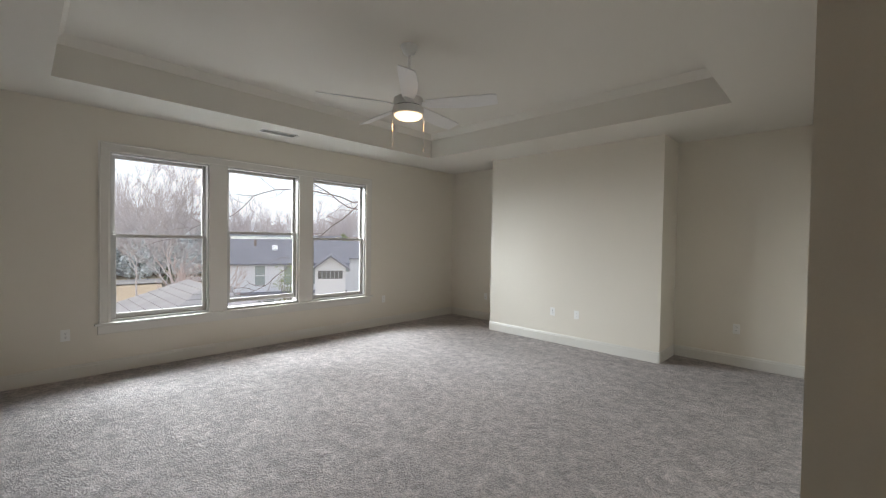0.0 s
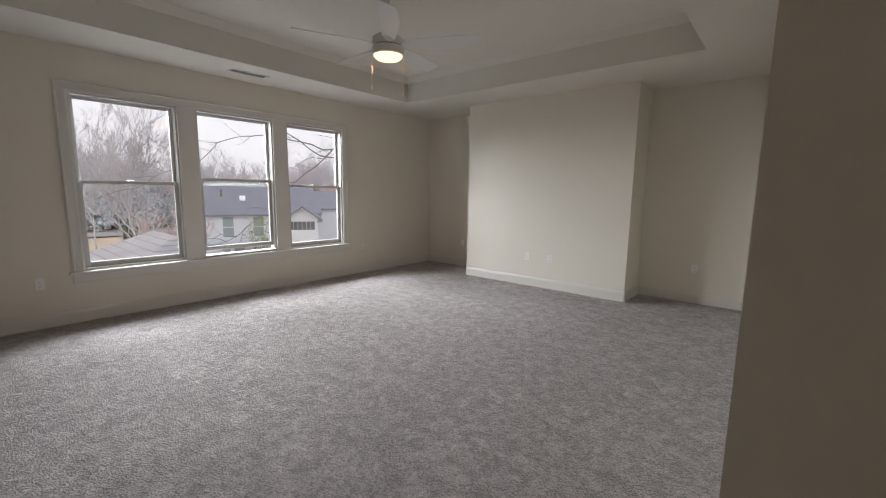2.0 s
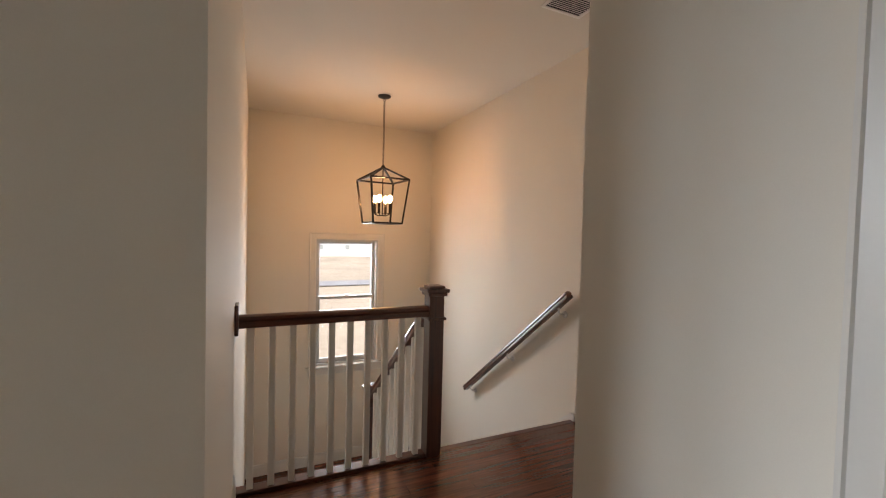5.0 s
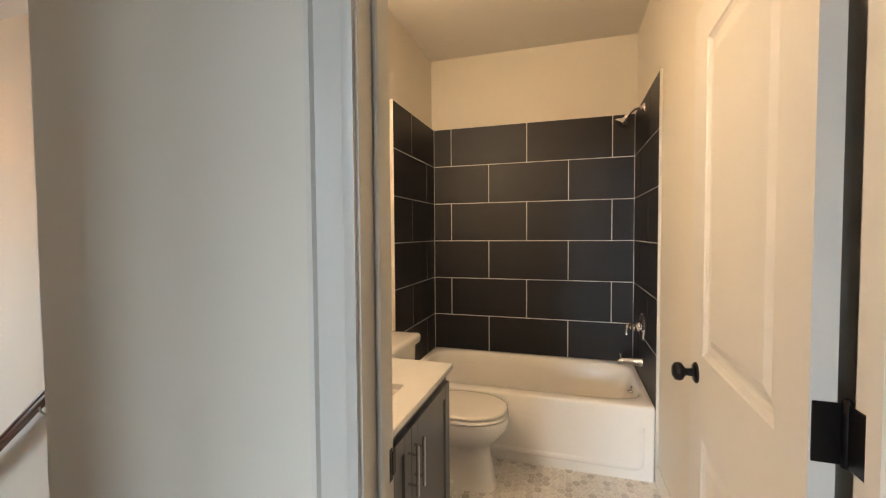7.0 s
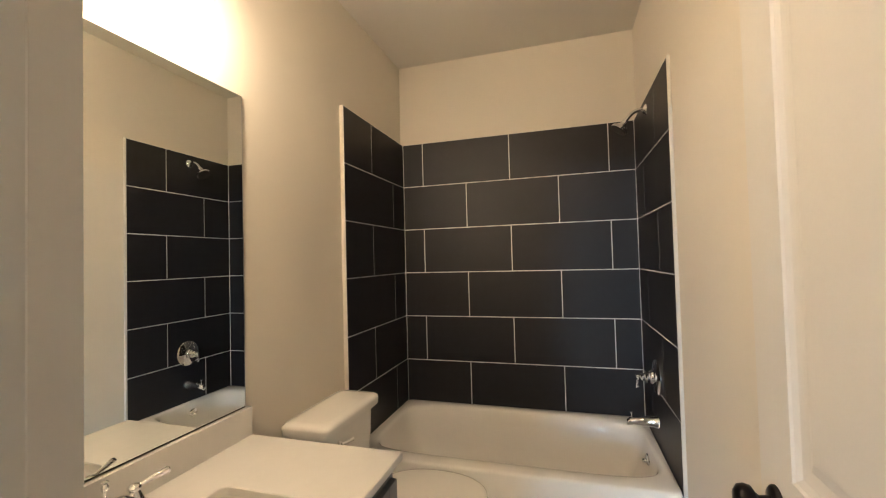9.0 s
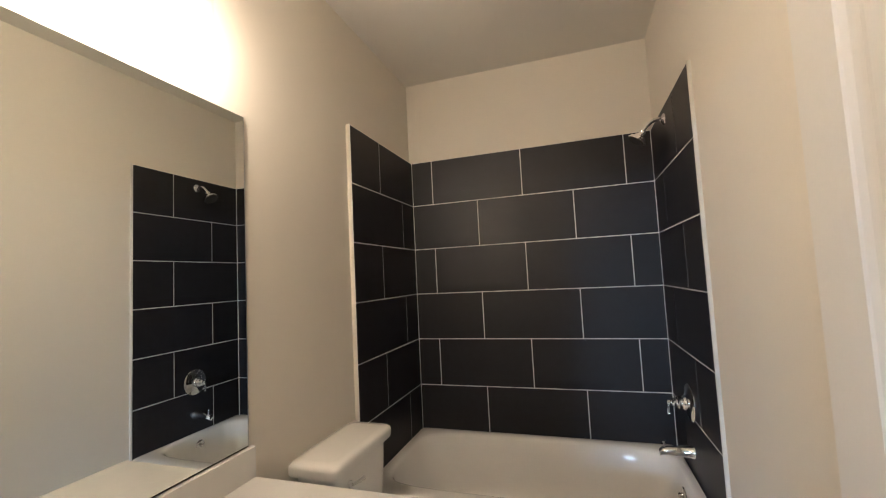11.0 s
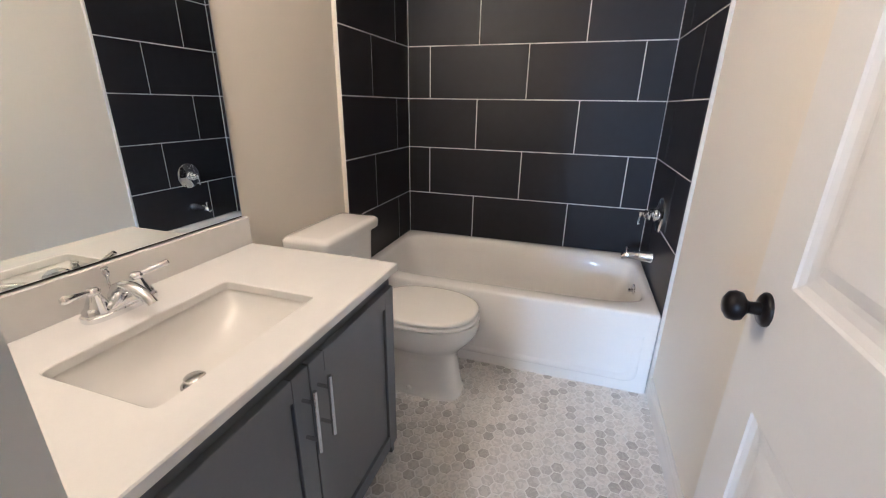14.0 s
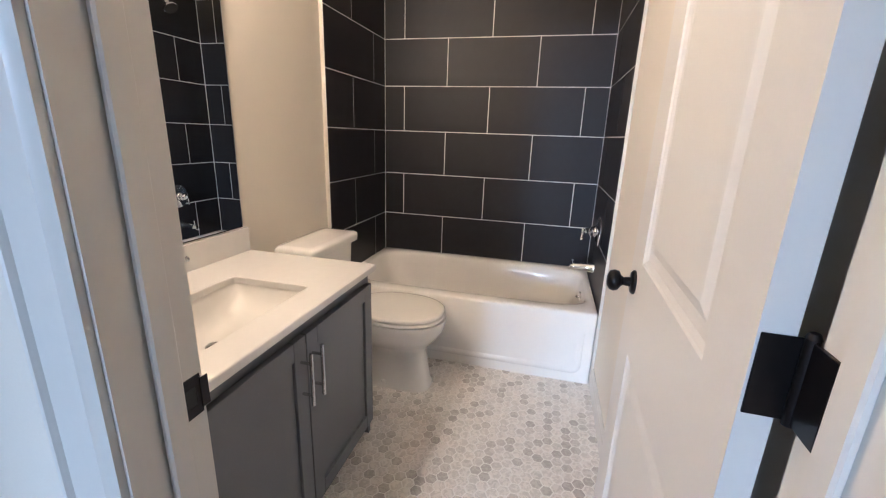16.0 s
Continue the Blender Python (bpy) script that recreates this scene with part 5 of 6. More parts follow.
# ---- hexagon floor ----
def hex_mat():
    m = mat("marble_hexagon", (0.70, 0.68, 0.655), 0.32, vary=0.05, scale=18, fine=70, bump=0.02, per_object=0.0)
    n, l = m.node_tree.nodes, m.node_tree.links
    b = n["Principled BSDF"]
    src = b.inputs["Base Color"].links[0].from_socket
    oi = n.new("ShaderNodeObjectInfo")
    gi = n.new("ShaderNodeNewGeometry")
    ad = n.new("ShaderNodeMath")
    l.new(oi.outputs["Random"], ad.inputs[0])
    l.new(gi.outputs["Random Per Island"], ad.inputs[1])
    fr = n.new("ShaderNodeMath")
    fr.operation = "FRACT"
    l.new(ad.outputs[0], fr.inputs[0])
    cr = n.new("ShaderNodeValToRGB")
    e = cr.color_ramp.elements
    e[0].position, e[0].color = 0.0, (0.64, 0.63, 0.62, 1)
    e[1].position, e[1].color = 1.0, (1.02, 1.0, 0.98, 1)
    for p, c in ((0.16, (0.74, 0.73, 0.715, 1)), (0.32, (0.89, 0.88, 0.865, 1)), (0.50, (0.97, 0.965, 0.95, 1))):
        k = e.new(p)
        k.color = c
    l.new(fr.outputs[0], cr.inputs[0])
    mx = n.new("ShaderNodeMixRGB")
    mx.blend_type = "MULTIPLY"
    mx.inputs[0].default_value = 1.0
    l.new(src, mx.inputs[1])
    l.new(cr.outputs[0], mx.inputs[2])
    # soft veins
    wv = n.new("ShaderNodeTexNoise")
    wv.inputs["Scale"].default_value = 38
    wv.inputs["Distortion"].default_value = 1.8
    geo = n["Geometry"]
    l.new(geo.outputs["Position"], wv.inputs["Vector"])
    vr = n.new("ShaderNodeMapRange")
    vr.inputs[1].default_value, vr.inputs[2].default_value = 0.44, 0.56
    vr.inputs[3].default_value, vr.inputs[4].default_value = 0.86, 1.04
    l.new(wv.outputs[0], vr.inputs[0])
    sc = n.new("ShaderNodeVectorMath")
    sc.operation = "SCALE"
    l.new(mx.outputs[0], sc.inputs[0])
    l.new(vr.outputs[0], sc.inputs["Scale"])
    l.new(sc.outputs[0], b.inputs["Base Color"])
    return m


HEXM = hex_mat()


def hex_floor():
    fl = bpy.data.objects["floor_bath"]
    P = 0.0455
    r = (P - 0.0042) / math.sqrt(3)

    def hexa(bm, x, y):
        c = 0.0012
        t = [bm.verts.new((x + (r - c) * math.cos(radians(60 * k + 30)), y + (r - c) * math.sin(radians(60 * k + 30)), 0)) for k in range(6)]
        b = [bm.verts.new((x + r * math.cos(radians(60 * k + 30)), y + r * math.sin(radians(60 * k + 30)), -0.0022)) for k in range(6)]
        bm.faces.new(t)
        for k in range(6):
            bm.faces.new([t[k], b[k], b[(k + 1) % 6], t[(k + 1) % 6]])
    bm = bmesh.new()
    hexa(bm, 0, 0)
    me = mesh_of(bm, "hexagon_tile", HEXM)
    near, rest = [], []
    i = 0
    y = RY + 0.03
    row = 0
    while y < LY:
        x = BX - 0.06 + (P / 2 if row % 2 else 0)
        while x < 3.77:
            under = (x < VX1 - 0.03 and y > VY + 0.09) or (x > 3.47 and x < 3.64 and 0.36 < y < 0.8)
            if not under:
                (near if (2.72 < x < 3.62 and y < 0.50) else rest).append((x, y))
            x += P
        y += P * math.sqrt(3) / 2
        row += 1
    for x, y in near[:300]:
        ob = new("hexagon_tile", me)
        ob.parent = fl
        ob.location = (x, y, 0)
    bm = bmesh.new()
    for x, y in rest + near[300:]:
        hexa(bm, x, y)
    tagged(part("hexagon_tiles_rest", bm, HEXM, fl), kind="stuff")


hex_floor()

# ---- outside ----
GRASS = mat("dry_winter_lawn", (0.44, 0.36, 0.27), 0.95, vary=0.3, scale=0.10, fine=3.0, bump=0.3, dist=0.1)
ASPH = mat("asphalt", (0.30, 0.30, 0.31), 0.9, vary=0.1, scale=0.5, fine=12)
SIDING = mat("white_siding", (0.80, 0.84, 0.90), 0.7, vary=0.05, scale=0.4, fine=6)
SHING = mat("slate_blue_shingles", (0.22, 0.235, 0.285), 0.9, vary=0.22, scale=1.0, fine=5, bump=0.2, dist=0.02)
SHING2 = mat("grey_shingles", (0.36, 0.365, 0.39), 0.9, vary=0.2, scale=1.5, fine=7, bump=0.2, dist=0.02)
SCREEN = mat("dark_insect_screen", (0.16, 0.17, 0.18), 0.6, vary=0.1, bump=0)
DARKGL = mat("house_window_glass", (0.36, 0.43, 0.44), 0.1, vary=0.1, bump=0)
BRICKRED = mat("brown_red_roof", (0.33, 0.19, 0.17), 0.9, vary=0.2, scale=0.6, fine=5)
TWIGD = mat("dark_twigs", (0.20, 0.17, 0.165), 0.95, vary=0.2, scale=2, fine=10)
BARK = mat("grey_bark", (0.24, 0.20, 0.18), 0.95, vary=0.2, scale=1.0, fine=8)
# distance haze is mixed into the twig colour, far paler than bark
TWIG = mat("haze_paled_twigs", (0.56, 0.55, 0.585), 0.95, vary=0.25, scale=0.5, fine=4)
PINKTW = mat("pinkish_twigs", (0.56, 0.46, 0.44), 0.95, vary=0.2, scale=0.5, fine=4)
# far needles lightened and greyed: the air's haze is put into this colour
PINEHAZE = mat("haze_tinted_pines", (0.64, 0.70, 0.73), 0.95, vary=0.25, scale=0.3, fine=2)
EVER = mat("evergreen_needles", (0.10, 0.14, 0.095), 0.9, vary=0.3, scale=0.8, fine=5)
LEAFY = mat("pale_green_leaves", (0.26, 0.34, 0.13), 0.8, vary=0.3, scale=0.8, fine=5)
GZ = -5.7
bm = bmesh.new()
n = 40
vs = {}
for i in range(n + 1):
    for j in range(n + 1):
        u, v = (i / n * 2 - 1), (j / n * 2 - 1)
        x, y = 1500 * u * abs(u) ** 1.5, 1500 * v * abs(v) ** 1.5
        d = math.hypot(x, y)
        vs[i, j] = bm.verts.new((x, y, GZ - 0.8 * min(1, d / 60) + 0.5 * noise.noise((x * 0.03, y * 0.03, 0)) * min(1, d / 25)))
for i in range(n):
    for j in range(n):
        bm.faces.new([vs[i, j], vs[i + 1, j], vs[i + 1, j + 1], vs[i, j + 1]])
structure("ground", bm, GRASS, "dry tan winter lawn reaching the horizon", "ground", 60)


def strip(name, a, b, w, z, material, label):
    bm = bmesh.new()
    sweep(bm, [(-w / 2, 0), (w / 2, 0), (w / 2, 0.06), (-w / 2, 0.06)], (*a, z), (*b, z))
    structure(name, bm, material, label, "road")


strip("road", (-88, -40), (-80, 55), 8, GZ - 0.55, ASPH, "pale grey street between lawns")
strip("road", (-60, 60), (80, 66), 6, GZ - 0.45, ASPH, "pale grey street beyond the lawn")


def house(x, y, yaw, L, W, eave, ridge, base, roof, wins, label, gable=None):
    """Two-storey house: long axis along local x, its front to local -y."""
    m = pose(x, y, 0, 0, 0, yaw)
    h = thing("house", label, "house", "neighbour houses", m=m)

    def put(nm, bm, mt, lab="", parent=None):
        o = part(nm, bm, mt, None, lab)
        o.parent = parent or h
        return o
    wall = put("wall", boxes((-L / 2, L / 2, -W / 2, W / 2, base, eave)), SIDING)
    bm = bmesh.new()
    for k in range(int((eave - base) / 0.22)):
        z = base + 0.22 * k
        box(bm, -L / 2 - 0.015, L / 2 + 0.015, -W / 2 - 0.03, -W / 2 + 0.01, z, z + 0.205)
    put("siding_boards", bm, SIDING, "", wall)
    bm = bmesh.new()
    o = 0.45
    t = 0.18
    A = [(-L / 2 - o, -W / 2 - o, eave - 0.12), (L / 2 + o, -W / 2 - o, eave - 0.12), (L / 2 + o, 0, ridge), (-L / 2 - o, 0, ridge), (L / 2 + o, W / 2 + o, eave - 0.12), (-L / 2 - o, W / 2 + o, eave - 0.12)]
    up = [bm.verts.new(p) for p in A]
    dn = [bm.verts.new((p[0], p[1], p[2] - t)) for p in A]
    for q in ((0, 1, 2, 3), (3, 2, 4, 5)):
        bm.faces.new([up[i] for i in q])
        bm.faces.new([dn[i] for i in q[::-1]])
    for q in ((0, 1), (1, 2), (2, 4), (4, 5), (5, 3), (3, 0)):
        bm.faces.new([up[q[0]], up[q[1]], dn[q[1]], dn[q[0]]])
    rf = put("roof", bm, roof)
    for sx in (-1, 1):
        bm = bmesh.new()
        c = [(-W / 2, eave), (W / 2, eave), (0, ridge - 0.2)]
        a = [bm.verts.new((sx * L / 2, p[0], p[1])) for p in c]
        b = [bm.verts.new((sx * (L / 2 - 0.15), p[0], p[1])) for p in c]
        bm.faces.new(a)
        bm.faces.new(b[::-1])
        for i in range(3):
            bm.faces.new([a[i], a[(i + 1) % 3], b[(i + 1) % 3], b[i]])
        put("gable", bm, SIDING, "", wall)
    for wx, wz, ww, wh in wins:
        bm = bmesh.new()
        y0 = -W / 2 - 0.035
        for r in ((wx - ww / 2 - 0.1, wx + ww / 2 + 0.1, wz + wh, wz + wh + 0.12), (wx - ww / 2 - 0.1, wx + ww / 2 + 0.1, wz - 0.12, wz), (wx - ww / 2 - 0.1, wx - ww / 2, wz, wz + wh), (wx + ww / 2, wx + ww / 2 + 0.1, wz, wz + wh), (wx - ww / 2, wx + ww / 2, wz + wh / 2 - 0.04, wz + wh / 2 + 0.04)):
            box(bm, r[0], r[1], y0 - 0.05, y0, r[2], r[3])
        f = put("window", bm, SIDING)
        put("pane", boxes((wx - ww / 2, wx + ww / 2, y0 - 0.02, y0 - 0.004, wz, wz + wh)), DARKGL, "", f)
    return h, put, rf


hA, putA, roofA = house(-46.2, 21.5, 68, 12.5, 10, -1.1, 1.75, GZ - 0.9, SHING, ((-2.5, -3.5, 0.95, 2.0), (0.3, -3.5, 0.95, 2.0), (3.2, -3.5, 0.95, 2.0), (-1.6, -5.6, 0.95, 1.0), (-2.9, -5.6, 0.95, 1.0), (-5.1, -6.2, 1.7, 1.5)), "white two-storey house with a slate-blue shingle roof")
# skylight, roof pipe and shed roof of the house
bm = bmesh.new()
sl = (1.75 + 1.22) / 5.45
zz = lambda y: -1.22 + sl * (y + 5.45)
for d0, d1 in ((0.0, 0.16),):
    c = [(-1.3, -3.1), (-0.75, -3.1), (-0.75, -2.35), (-1.3, -2.35)]
    a = [bm.verts.new((px, py, zz(py) + d0)) for px, py in c]
    b = [bm.verts.new((px, py, zz(py) + d1)) for px, py in c]
    bm.faces.new(b)
    bm.faces.new(a[::-1])
    for i in range(4):
        bm.faces.new([a[i], a[(i + 1) % 4], b[(i + 1) % 4], b[i]])
putA("skylight", bm, SIDING, "pale skylight in the roof", roofA)
bm = bmesh.new()
tube(bm, [(-3.0, -2.2, zz(-2.2) - 0.1), (-3.0, -2.2, zz(-2.2) + 0.7)], 0.12, 10)
putA("vent_pipe", bm, BARK, "dark roof vent pipe", roofA)
bm = bmesh.new()
box(bm, -6.2, 6.2, -6.4, -5.03, -4.35, -4.2)
putA("porch_roof", bm, SHING, "shallow porch roof along the wall")

hB, putB, roofB = house(-39, 23.5, -31.5, 7.5, 2.9, -1.45, -0.2, GZ - 0.9, SHING, (), "white gabled wing with a dark screened porch")
bm = bmesh.new()
for k in range(6):
    box(bm, 3.75, 3.78, -1.2 + 0.4 * k, -1.2 + 0.4 * k + 0.36, -2.55, -1.75)
putB("screen_panel", bm, SCREEN, "dark screened porch openings")
house(-50, 35.5, 62, 14, 9, -1.0, 1.15, GZ - 0.9, SHING, ((-5, -3.0, 0.9, 1.5), (-3, -3.0, 0.9, 1.5)), "white house with a slate-blue roof among trees")
house(-95, 57, 60, 60, 14, 0.2, 1.9, GZ - 1.2, BRICKRED, ((-20, -2.5, 2, 1.5), (-12, -2.5, 2, 1.5), (-4, -2.5, 2, 1.5), (4, -2.5, 2, 1.5), (12, -2.5, 2, 1.5), (20, -2.5, 2, 1.5)), "long low building with a brown-red roof")
house(30, 150, 0, 30, 12, -1.5, 1.2, GZ - 1.2, BRICKRED, ((-9, -4, 1.5, 1.5), (0, -4, 1.5, 1.5), (9, -4, 1.5, 1.5)), "distant low house across the lawn")


# neighbour roof close below the windows
def near_roof():
    h = thing("neighbour_roof", "grey shingled hip roof of the house next door", "house", m=pose(-17.5, 4.2, GZ))
    part("wall", boxes((-23, -12.4, 0.5, 9.4, GZ - 0.6, -2.75)), SIDING, h)
    rows = 17
    x0, x1, y0, y1, ze, zr = -23.6, -11.8, -0.1, 10, -2.75, -0.35
    bm = bmesh.new()
    core = [(x0, y0, ze), (x1, y0, ze), (x1, y1, ze), (x0, y1, ze), (x0 + 4.6, 4.95, zr), (x1 - 4.6, 4.95, zr)]
    v = [bm.verts.new(p) for p in core]
    for q in ((0, 1, 5, 4), (1, 2, 5), (2, 3, 4, 5), (3, 0, 4), (0, 3, 2, 1)):
        bm.faces.new([v[i] for i in q])
    rf = part("roof", bm, SHING2, h)
    # shingle courses on the two slopes facing the windows
    bm = bmesh.new()
    for k in range(rows):
        f0, f1 = k / rows, (k + 1) / rows
        for P, Q in (((x1, y0), (x1, y1)), ((x0, y0), (x1, y0))):
            ins = lambda p, f: Vector((p[0] + (((x0 + 4.6) if p[0] == x0 else (x1 - 4.6)) - p[0]) * f, p[1] + (4.95 - p[1]) * f, ze + (zr - ze) * f))
            a, b, c, d = ins(P, f0), ins(Q, f0), ins(Q, f1), ins(P, f1)
            up = Vector((0, 0, 0.035))
            bm.faces.new([bm.verts.new(p) for p in (a + up, b + up, c + up * 0.15, d + up * 0.15)])
            bm.faces.new([bm.verts.new(p) for p in (a, b, b + up, a + up)])
    part("shingle_courses", bm, SHING2, rf)


near_roof()


# ---- trees ----
def bare_tree_mesh(seed, height, spread=0.55, levels=5, name="tree", thin=0.012, trunk=0.42):
    rng = random.Random(seed)
    verts, faces = [], []

    def limb(p, d, length, r, lev):
        segs = 5 if lev < 2 else 3
        q, dd = p.copy(), d.copy()
        ring = None
        for s in range(segs + 1):
            rr = r * (1 - 0.5 * s / segs)
            k = 5 if lev < 2 else 3
            o = dd.orthogonal().normalized()
            c = dd.cross(o)
            new_ring = []
            for i in range(k):
                a = 2 * math.pi * i / k
                w = q + (o * math.cos(a) + c * math.sin(a)) * rr
                verts.append((w.x, w.y, w.z))
                new_ring.append(len(verts) - 1)
            if ring:
                for i in range(k):
                    faces.append((ring[i], ring[(i + 1) % k], new_ring[(i + 1) % k], new_ring[i]))
            ring = new_ring
            if s < segs:
                q = q + dd * (length / segs)
                dd = (dd + Vector((rng.uniform(-1, 1), rng.uniform(-1, 1), rng.uniform(-0.3, 0.7))) * 0.24).normalized()
                if lev < levels and (s > 0 or lev > 0) and rng.random() < 0.62:
                    for _ in range(rng.choice((1, 2)) if lev < 4 else 2):
                        nd = (dd + Vector((rng.uniform(-1, 1), rng.uniform(-1, 1), rng.uniform(-0.35, 0.65))) * (spread + 0.35)).normalized()
                        limb(q, nd, length * rng.uniform(0.5, 0.72), max(rr * 0.6, thin), lev + 1)
        if lev < levels:
            for _ in range(2):
                nd = (dd + Vector((rng.uniform(-1, 1), rng.uniform(-1, 1), rng.uniform(0, 0.6))) * spread).normalized()
                limb(q, nd, (length if lev or trunk < 0.5 else height * 0.3) * rng.uniform(0.55, 0.75), max(r * 0.5, thin), lev + 1)
    limb(Vector((0, 0, 0)), Vector((0, 0, 1)), height * trunk, height * 0.009 * min(1, 0.42 / trunk), 0)
    me = bpy.data.meshes.new(name)
    me.from_pydata(verts, [], faces)
    return me


def bare_tree(x, y, seed, height, label, group="bare trees", levels=5, mt=None, trunk=0.42):
    t = thing("tree", label, "tree", group, m=pose(x, y, GZ - 0.7, 0, 0, (seed * 47) % 360))
    me = bare_tree_mesh(seed, height, levels=levels, trunk=trunk)
    me.materials.append(mt or TWIG)
    o = new("trunk_and_branches", me)
    o.parent = t
    return t


def leaf_clumps(rng, centre, radius, count, size, flat=0.8):
    verts, faces = [], []
    for _ in range(count):
        d = Vector((rng.gauss(0, 1), rng.gauss(0, 1), rng.gauss(0, 1) * flat))
        p = centre + d.normalized() * radius * rng.uniform(0.3, 1.0) ** 0.5
        a = Vector((rng.uniform(-1, 1), rng.uniform(-1, 1), rng.uniform(-0.6, 0.6))).normalized() * size * rng.uniform(0.5, 1.3)
        b = a.cross(Vector((rng.uniform(-1, 1), rng.uniform(-1, 1), rng.uniform(-1, 1)))).normalized() * size * rng.uniform(0.3, 0.7)
        i = len(verts)
        for w in (p - a, p + b, p + a, p - b):
            verts.append((w.x, w.y, w.z))
        faces.append((i, i + 1, i + 2, i + 3))
    return verts, faces


def evergreen(x, y, seed, h, r, label, mt=None):
    rng = random.Random(seed)
    t = thing("evergreen_tree", label, "tree", "evergreens", m=pose(x, y, GZ - 0.8))
    bm = bmesh.new()
    tube(bm, [(0, 0, 0), (0.05, 0, h * 0.5), (0, 0, h * 0.97)], [h * 0.02, h * 0.013, 0.02], 7)
    part("trunk", bm, BARK).parent = t
    V, F = [], []
    for k in range(26):
        s = k / 26
        z = h * (0.12 + 0.86 * s)
        rad = r * (1 - s) ** 0.8 * rng.uniform(0.7, 1.1)
        for _ in range(5):
            a = rng.uniform(0, 6.28)
            c = Vector((math.cos(a) * rad * 0.65, math.sin(a) * rad * 0.65, z))
            v, f = leaf_clumps(rng, c, rad * 0.45 + 0.1, 16, 0.10 * r + 0.08)
            o = len(V)
            V += v
            F += [tuple(i + o for i in q) for q in f]
    me = bpy.data.meshes.new("needles")
    me.from_pydata(V, [], F)
    me.materials.append(mt or EVER)
    o = new("crown", me)
    o.parent = t
    return t


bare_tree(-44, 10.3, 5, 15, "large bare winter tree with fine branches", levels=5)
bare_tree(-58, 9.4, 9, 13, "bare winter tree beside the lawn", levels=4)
bare_tree(-24, 6.3, 15, 7.0, "low bare tree with pinkish twigs beside the next roof", levels=4, mt=PINKTW)


def reaching_tree(x, y):
    """Tree standing beside the house, one long limb drooping past the windows."""
    rng = random.Random(6)
    t = thing("tree", "bare tree whose long limb reaches past the windows", "tree", "bare trees", m=pose(x, y, GZ))
    bm = bmesh.new()
    tube(bm, [(x, y, GZ - 0.5), (x + 0.1, y - 0.1, -2.0), (x - 0.1, y, 1.2), (x + 0.1, y + 0.2, 4.5), (x, y, 8.0)], [0.26, 0.20, 0.16, 0.11, 0.03], 9)
    part("trunk", bm, BARK, t)

    def wander(p, d, n, step, r, droop):
        pts = [p]
        for _ in range(n):
            d = (d + Vector((rng.uniform(-0.5, 0.5), rng.uniform(-0.4, 0.4), rng.uniform(-0.38, 0.36) - droop))).normalized()
            pts.append(pts[-1] + d * step * rng.uniform(0.7, 1.3))
        bm = bmesh.new()
        tube(bm, [tuple(q) for q in pts], [r * (1 - 0.8 * k / n) for k in range(n + 1)], 6)
        part("branch", bm, TWIGD, t)
        return pts
    for z0, up in ((2.7, 0.12), (3.3, 0.02), (4.3, -0.12)):
        limb = wander(Vector((x, y, z0)), Vector((0.05, -1, up)), 22, 0.5, 0.034, 0.0)
        for q in limb[3:]:
            if rng.random() < 0.6:
                sub = wander(q, Vector((rng.uniform(-0.6, 0.6), -0.8, rng.uniform(-0.5, 0.6))), 6, 0.2, 0.012, 0.05)
                wander(sub[3], Vector((rng.uniform(-1, 1), -0.4, rng.uniform(-0.4, 0.8))), 4, 0.14, 0.007, 0.0)


reaching_tree(-14.5, 12.4)
bare_tree(-56, 37, 21, 16, "bare winter tree behind the white houses", levels=4)
bare_tree(9, 68, 33, 9, "small bare tree on the far lawn", levels=4)
bare_tree(-2, 80, 35, 9, "small bare tree by the far street", levels=4)
evergreen(-60, 13.0, 3, 4.2, 1.0, "small upright evergreen shrub on the lawn")
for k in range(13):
    evergreen(-92 - 3 * (k % 4), 8 + 1.75 * k, 40 + k, (14.5, 12.0, 9.0, 8.0, 9.5)[k % 5] if k < 3 else 8.0 + 1.3 * (k % 3), 3.2, "grey-green pine tinted pale for haze in the woods across the street", PINEHAZE)
evergreen(-62, 39.5, 12, 9, 3.0, "evergreen behind the white house", LEAFY)


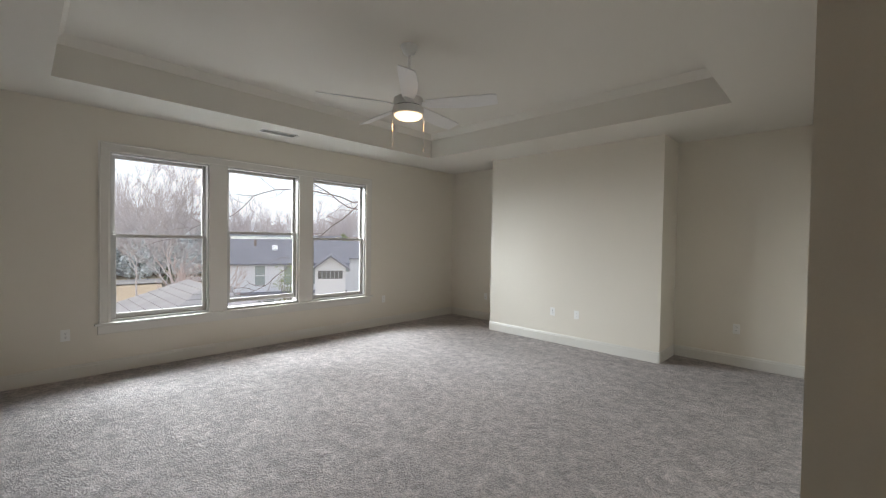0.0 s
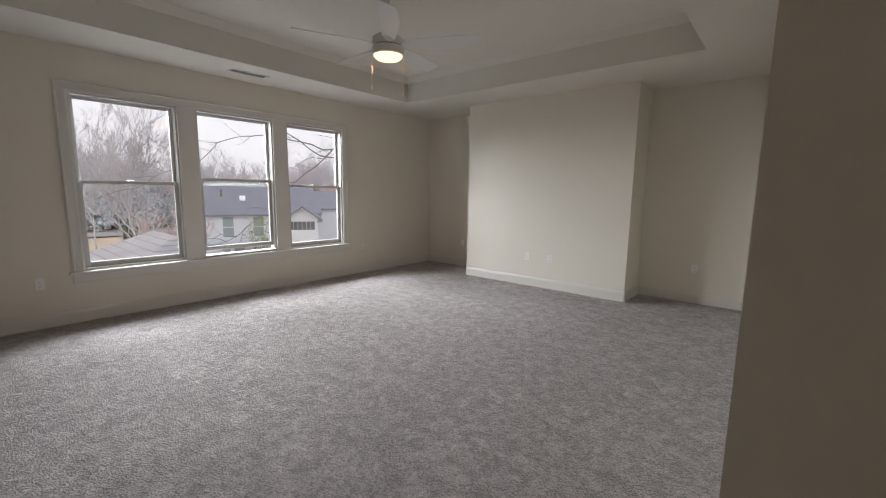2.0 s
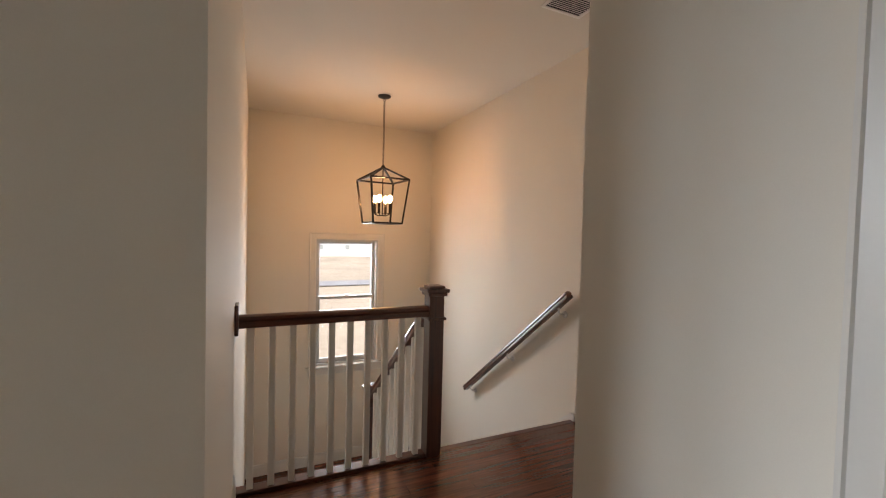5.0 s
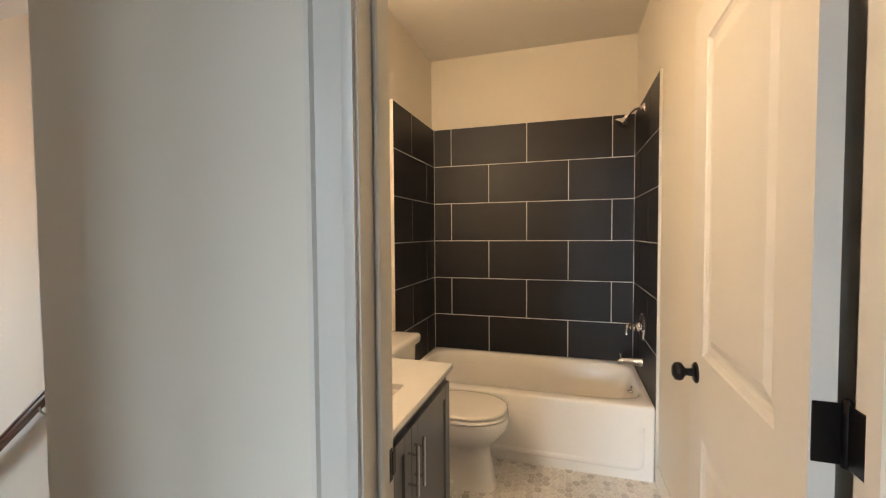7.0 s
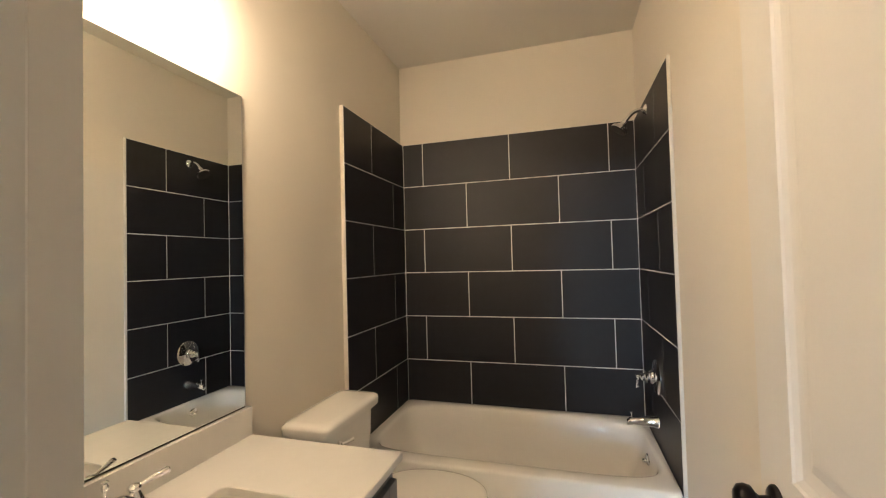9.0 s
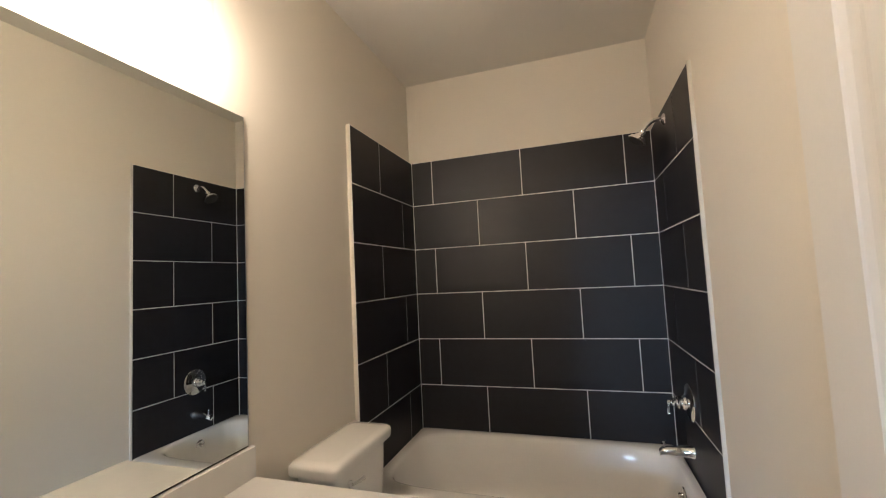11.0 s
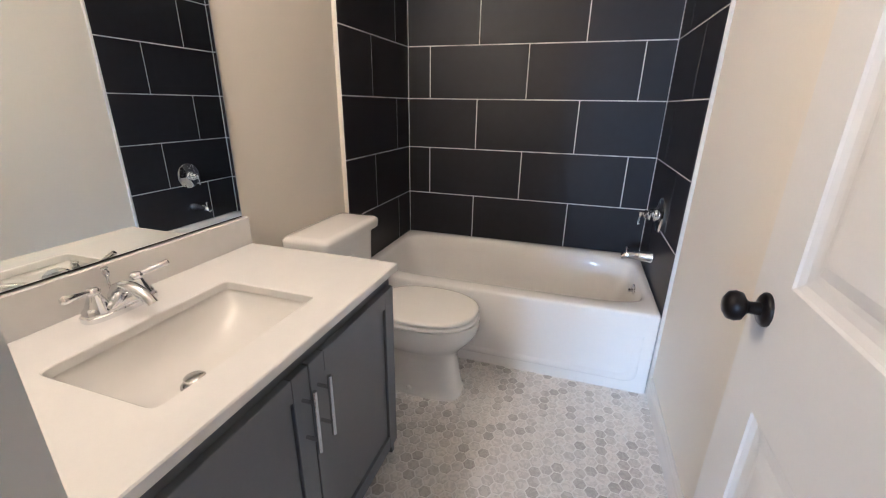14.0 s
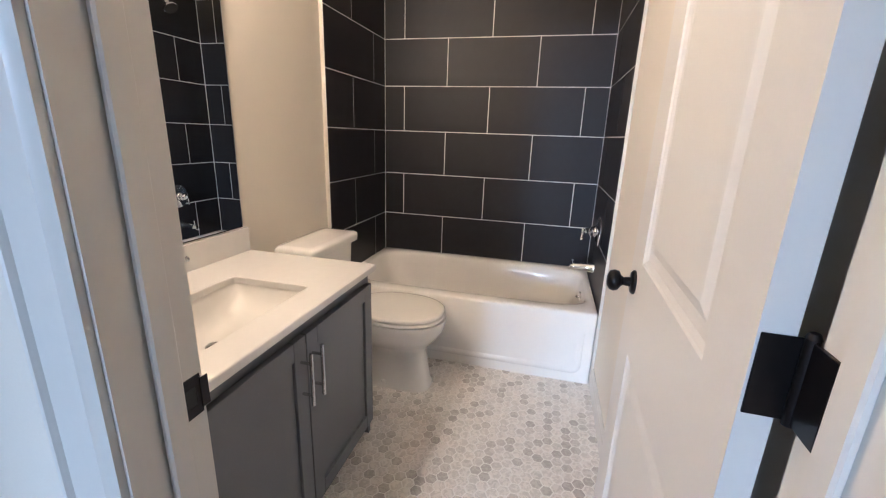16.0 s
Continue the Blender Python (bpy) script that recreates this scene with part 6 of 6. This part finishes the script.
def leafy_bush(x, y, seed, h, label):
    rng = random.Random(seed)
    t = thing("young_tree", label, "tree", m=pose(x, y, GZ - 0.8))
    bm = bmesh.new()
    for k in range(7):
        a = k * 0.9
        tube(bm, [(0, 0, 0), (0.15 * math.cos(a), 0.15 * math.sin(a), h * 0.4), (0.8 * math.cos(a), 0.8 * math.sin(a), h * rng.uniform(0.7, 0.95))], [0.05, 0.035, 0.012], 6)
    part("stems", bm, BARK).parent = t
    V, F = [], []
    for _ in range(60):
        a, s = rng.uniform(0, 6.28), rng.uniform(0.35, 1)
        c = Vector((math.cos(a) * 1.0 * rng.uniform(0.2, 1), math.sin(a) * 1.0 * rng.uniform(0.2, 1), h * s))
        v, f = leaf_clumps(rng, c, 0.34, 16, 0.075)
        o = len(V)
        V += v
        F += [tuple(i + o for i in q) for q in f]
    me = bpy.data.meshes.new("leaves")
    me.from_pydata(V, [], F)
    me.materials.append(LEAFY)
    o = new("crown", me)
    o.parent = t


leafy_bush(-33, 15.8, 2, 5.6, "young tree with pale green leaves by the house")

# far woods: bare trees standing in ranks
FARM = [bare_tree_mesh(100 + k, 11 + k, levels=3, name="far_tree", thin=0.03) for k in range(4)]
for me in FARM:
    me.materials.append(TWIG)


def far_woods():
    """Leafless trees in ranks behind the houses, joined as one wood."""
    rng = random.Random(4)
    V, F = [], []
    spots = [(-rng.uniform(94, 134), rng.uniform(-6, 130)) for _ in range(260)] + [(rng.uniform(-60, 120), rng.uniform(175, 220)) for _ in range(40)]
    for x, y in spots:
        me = FARM[rng.randrange(4)]
        a, s = rng.uniform(0, 6.28), rng.uniform(1.05, 1.45)
        c, d = math.cos(a) * s, math.sin(a) * s
        co = np.empty(len(me.vertices) * 3)
        me.vertices.foreach_get("co", co)
        co = co.reshape(-1, 3)
        P = np.stack([co[:, 0] * c - co[:, 1] * d + x, co[:, 0] * d + co[:, 1] * c + y, co[:, 2] * s + GZ - 0.9], 1)
        o = len(V)
        V.extend(map(tuple, P.tolist()))
        F.extend(tuple(i + o for i in p.vertices) for p in me.polygons)
    m2 = bpy.data.meshes.new("woods")
    m2.from_pydata(V, [], F)
    # same twig colour with the haze in it
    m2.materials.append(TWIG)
    tagged(new("bare_woods", m2), "haze-paled leafless woods behind the houses", "woods", kind="stuff")


far_woods()
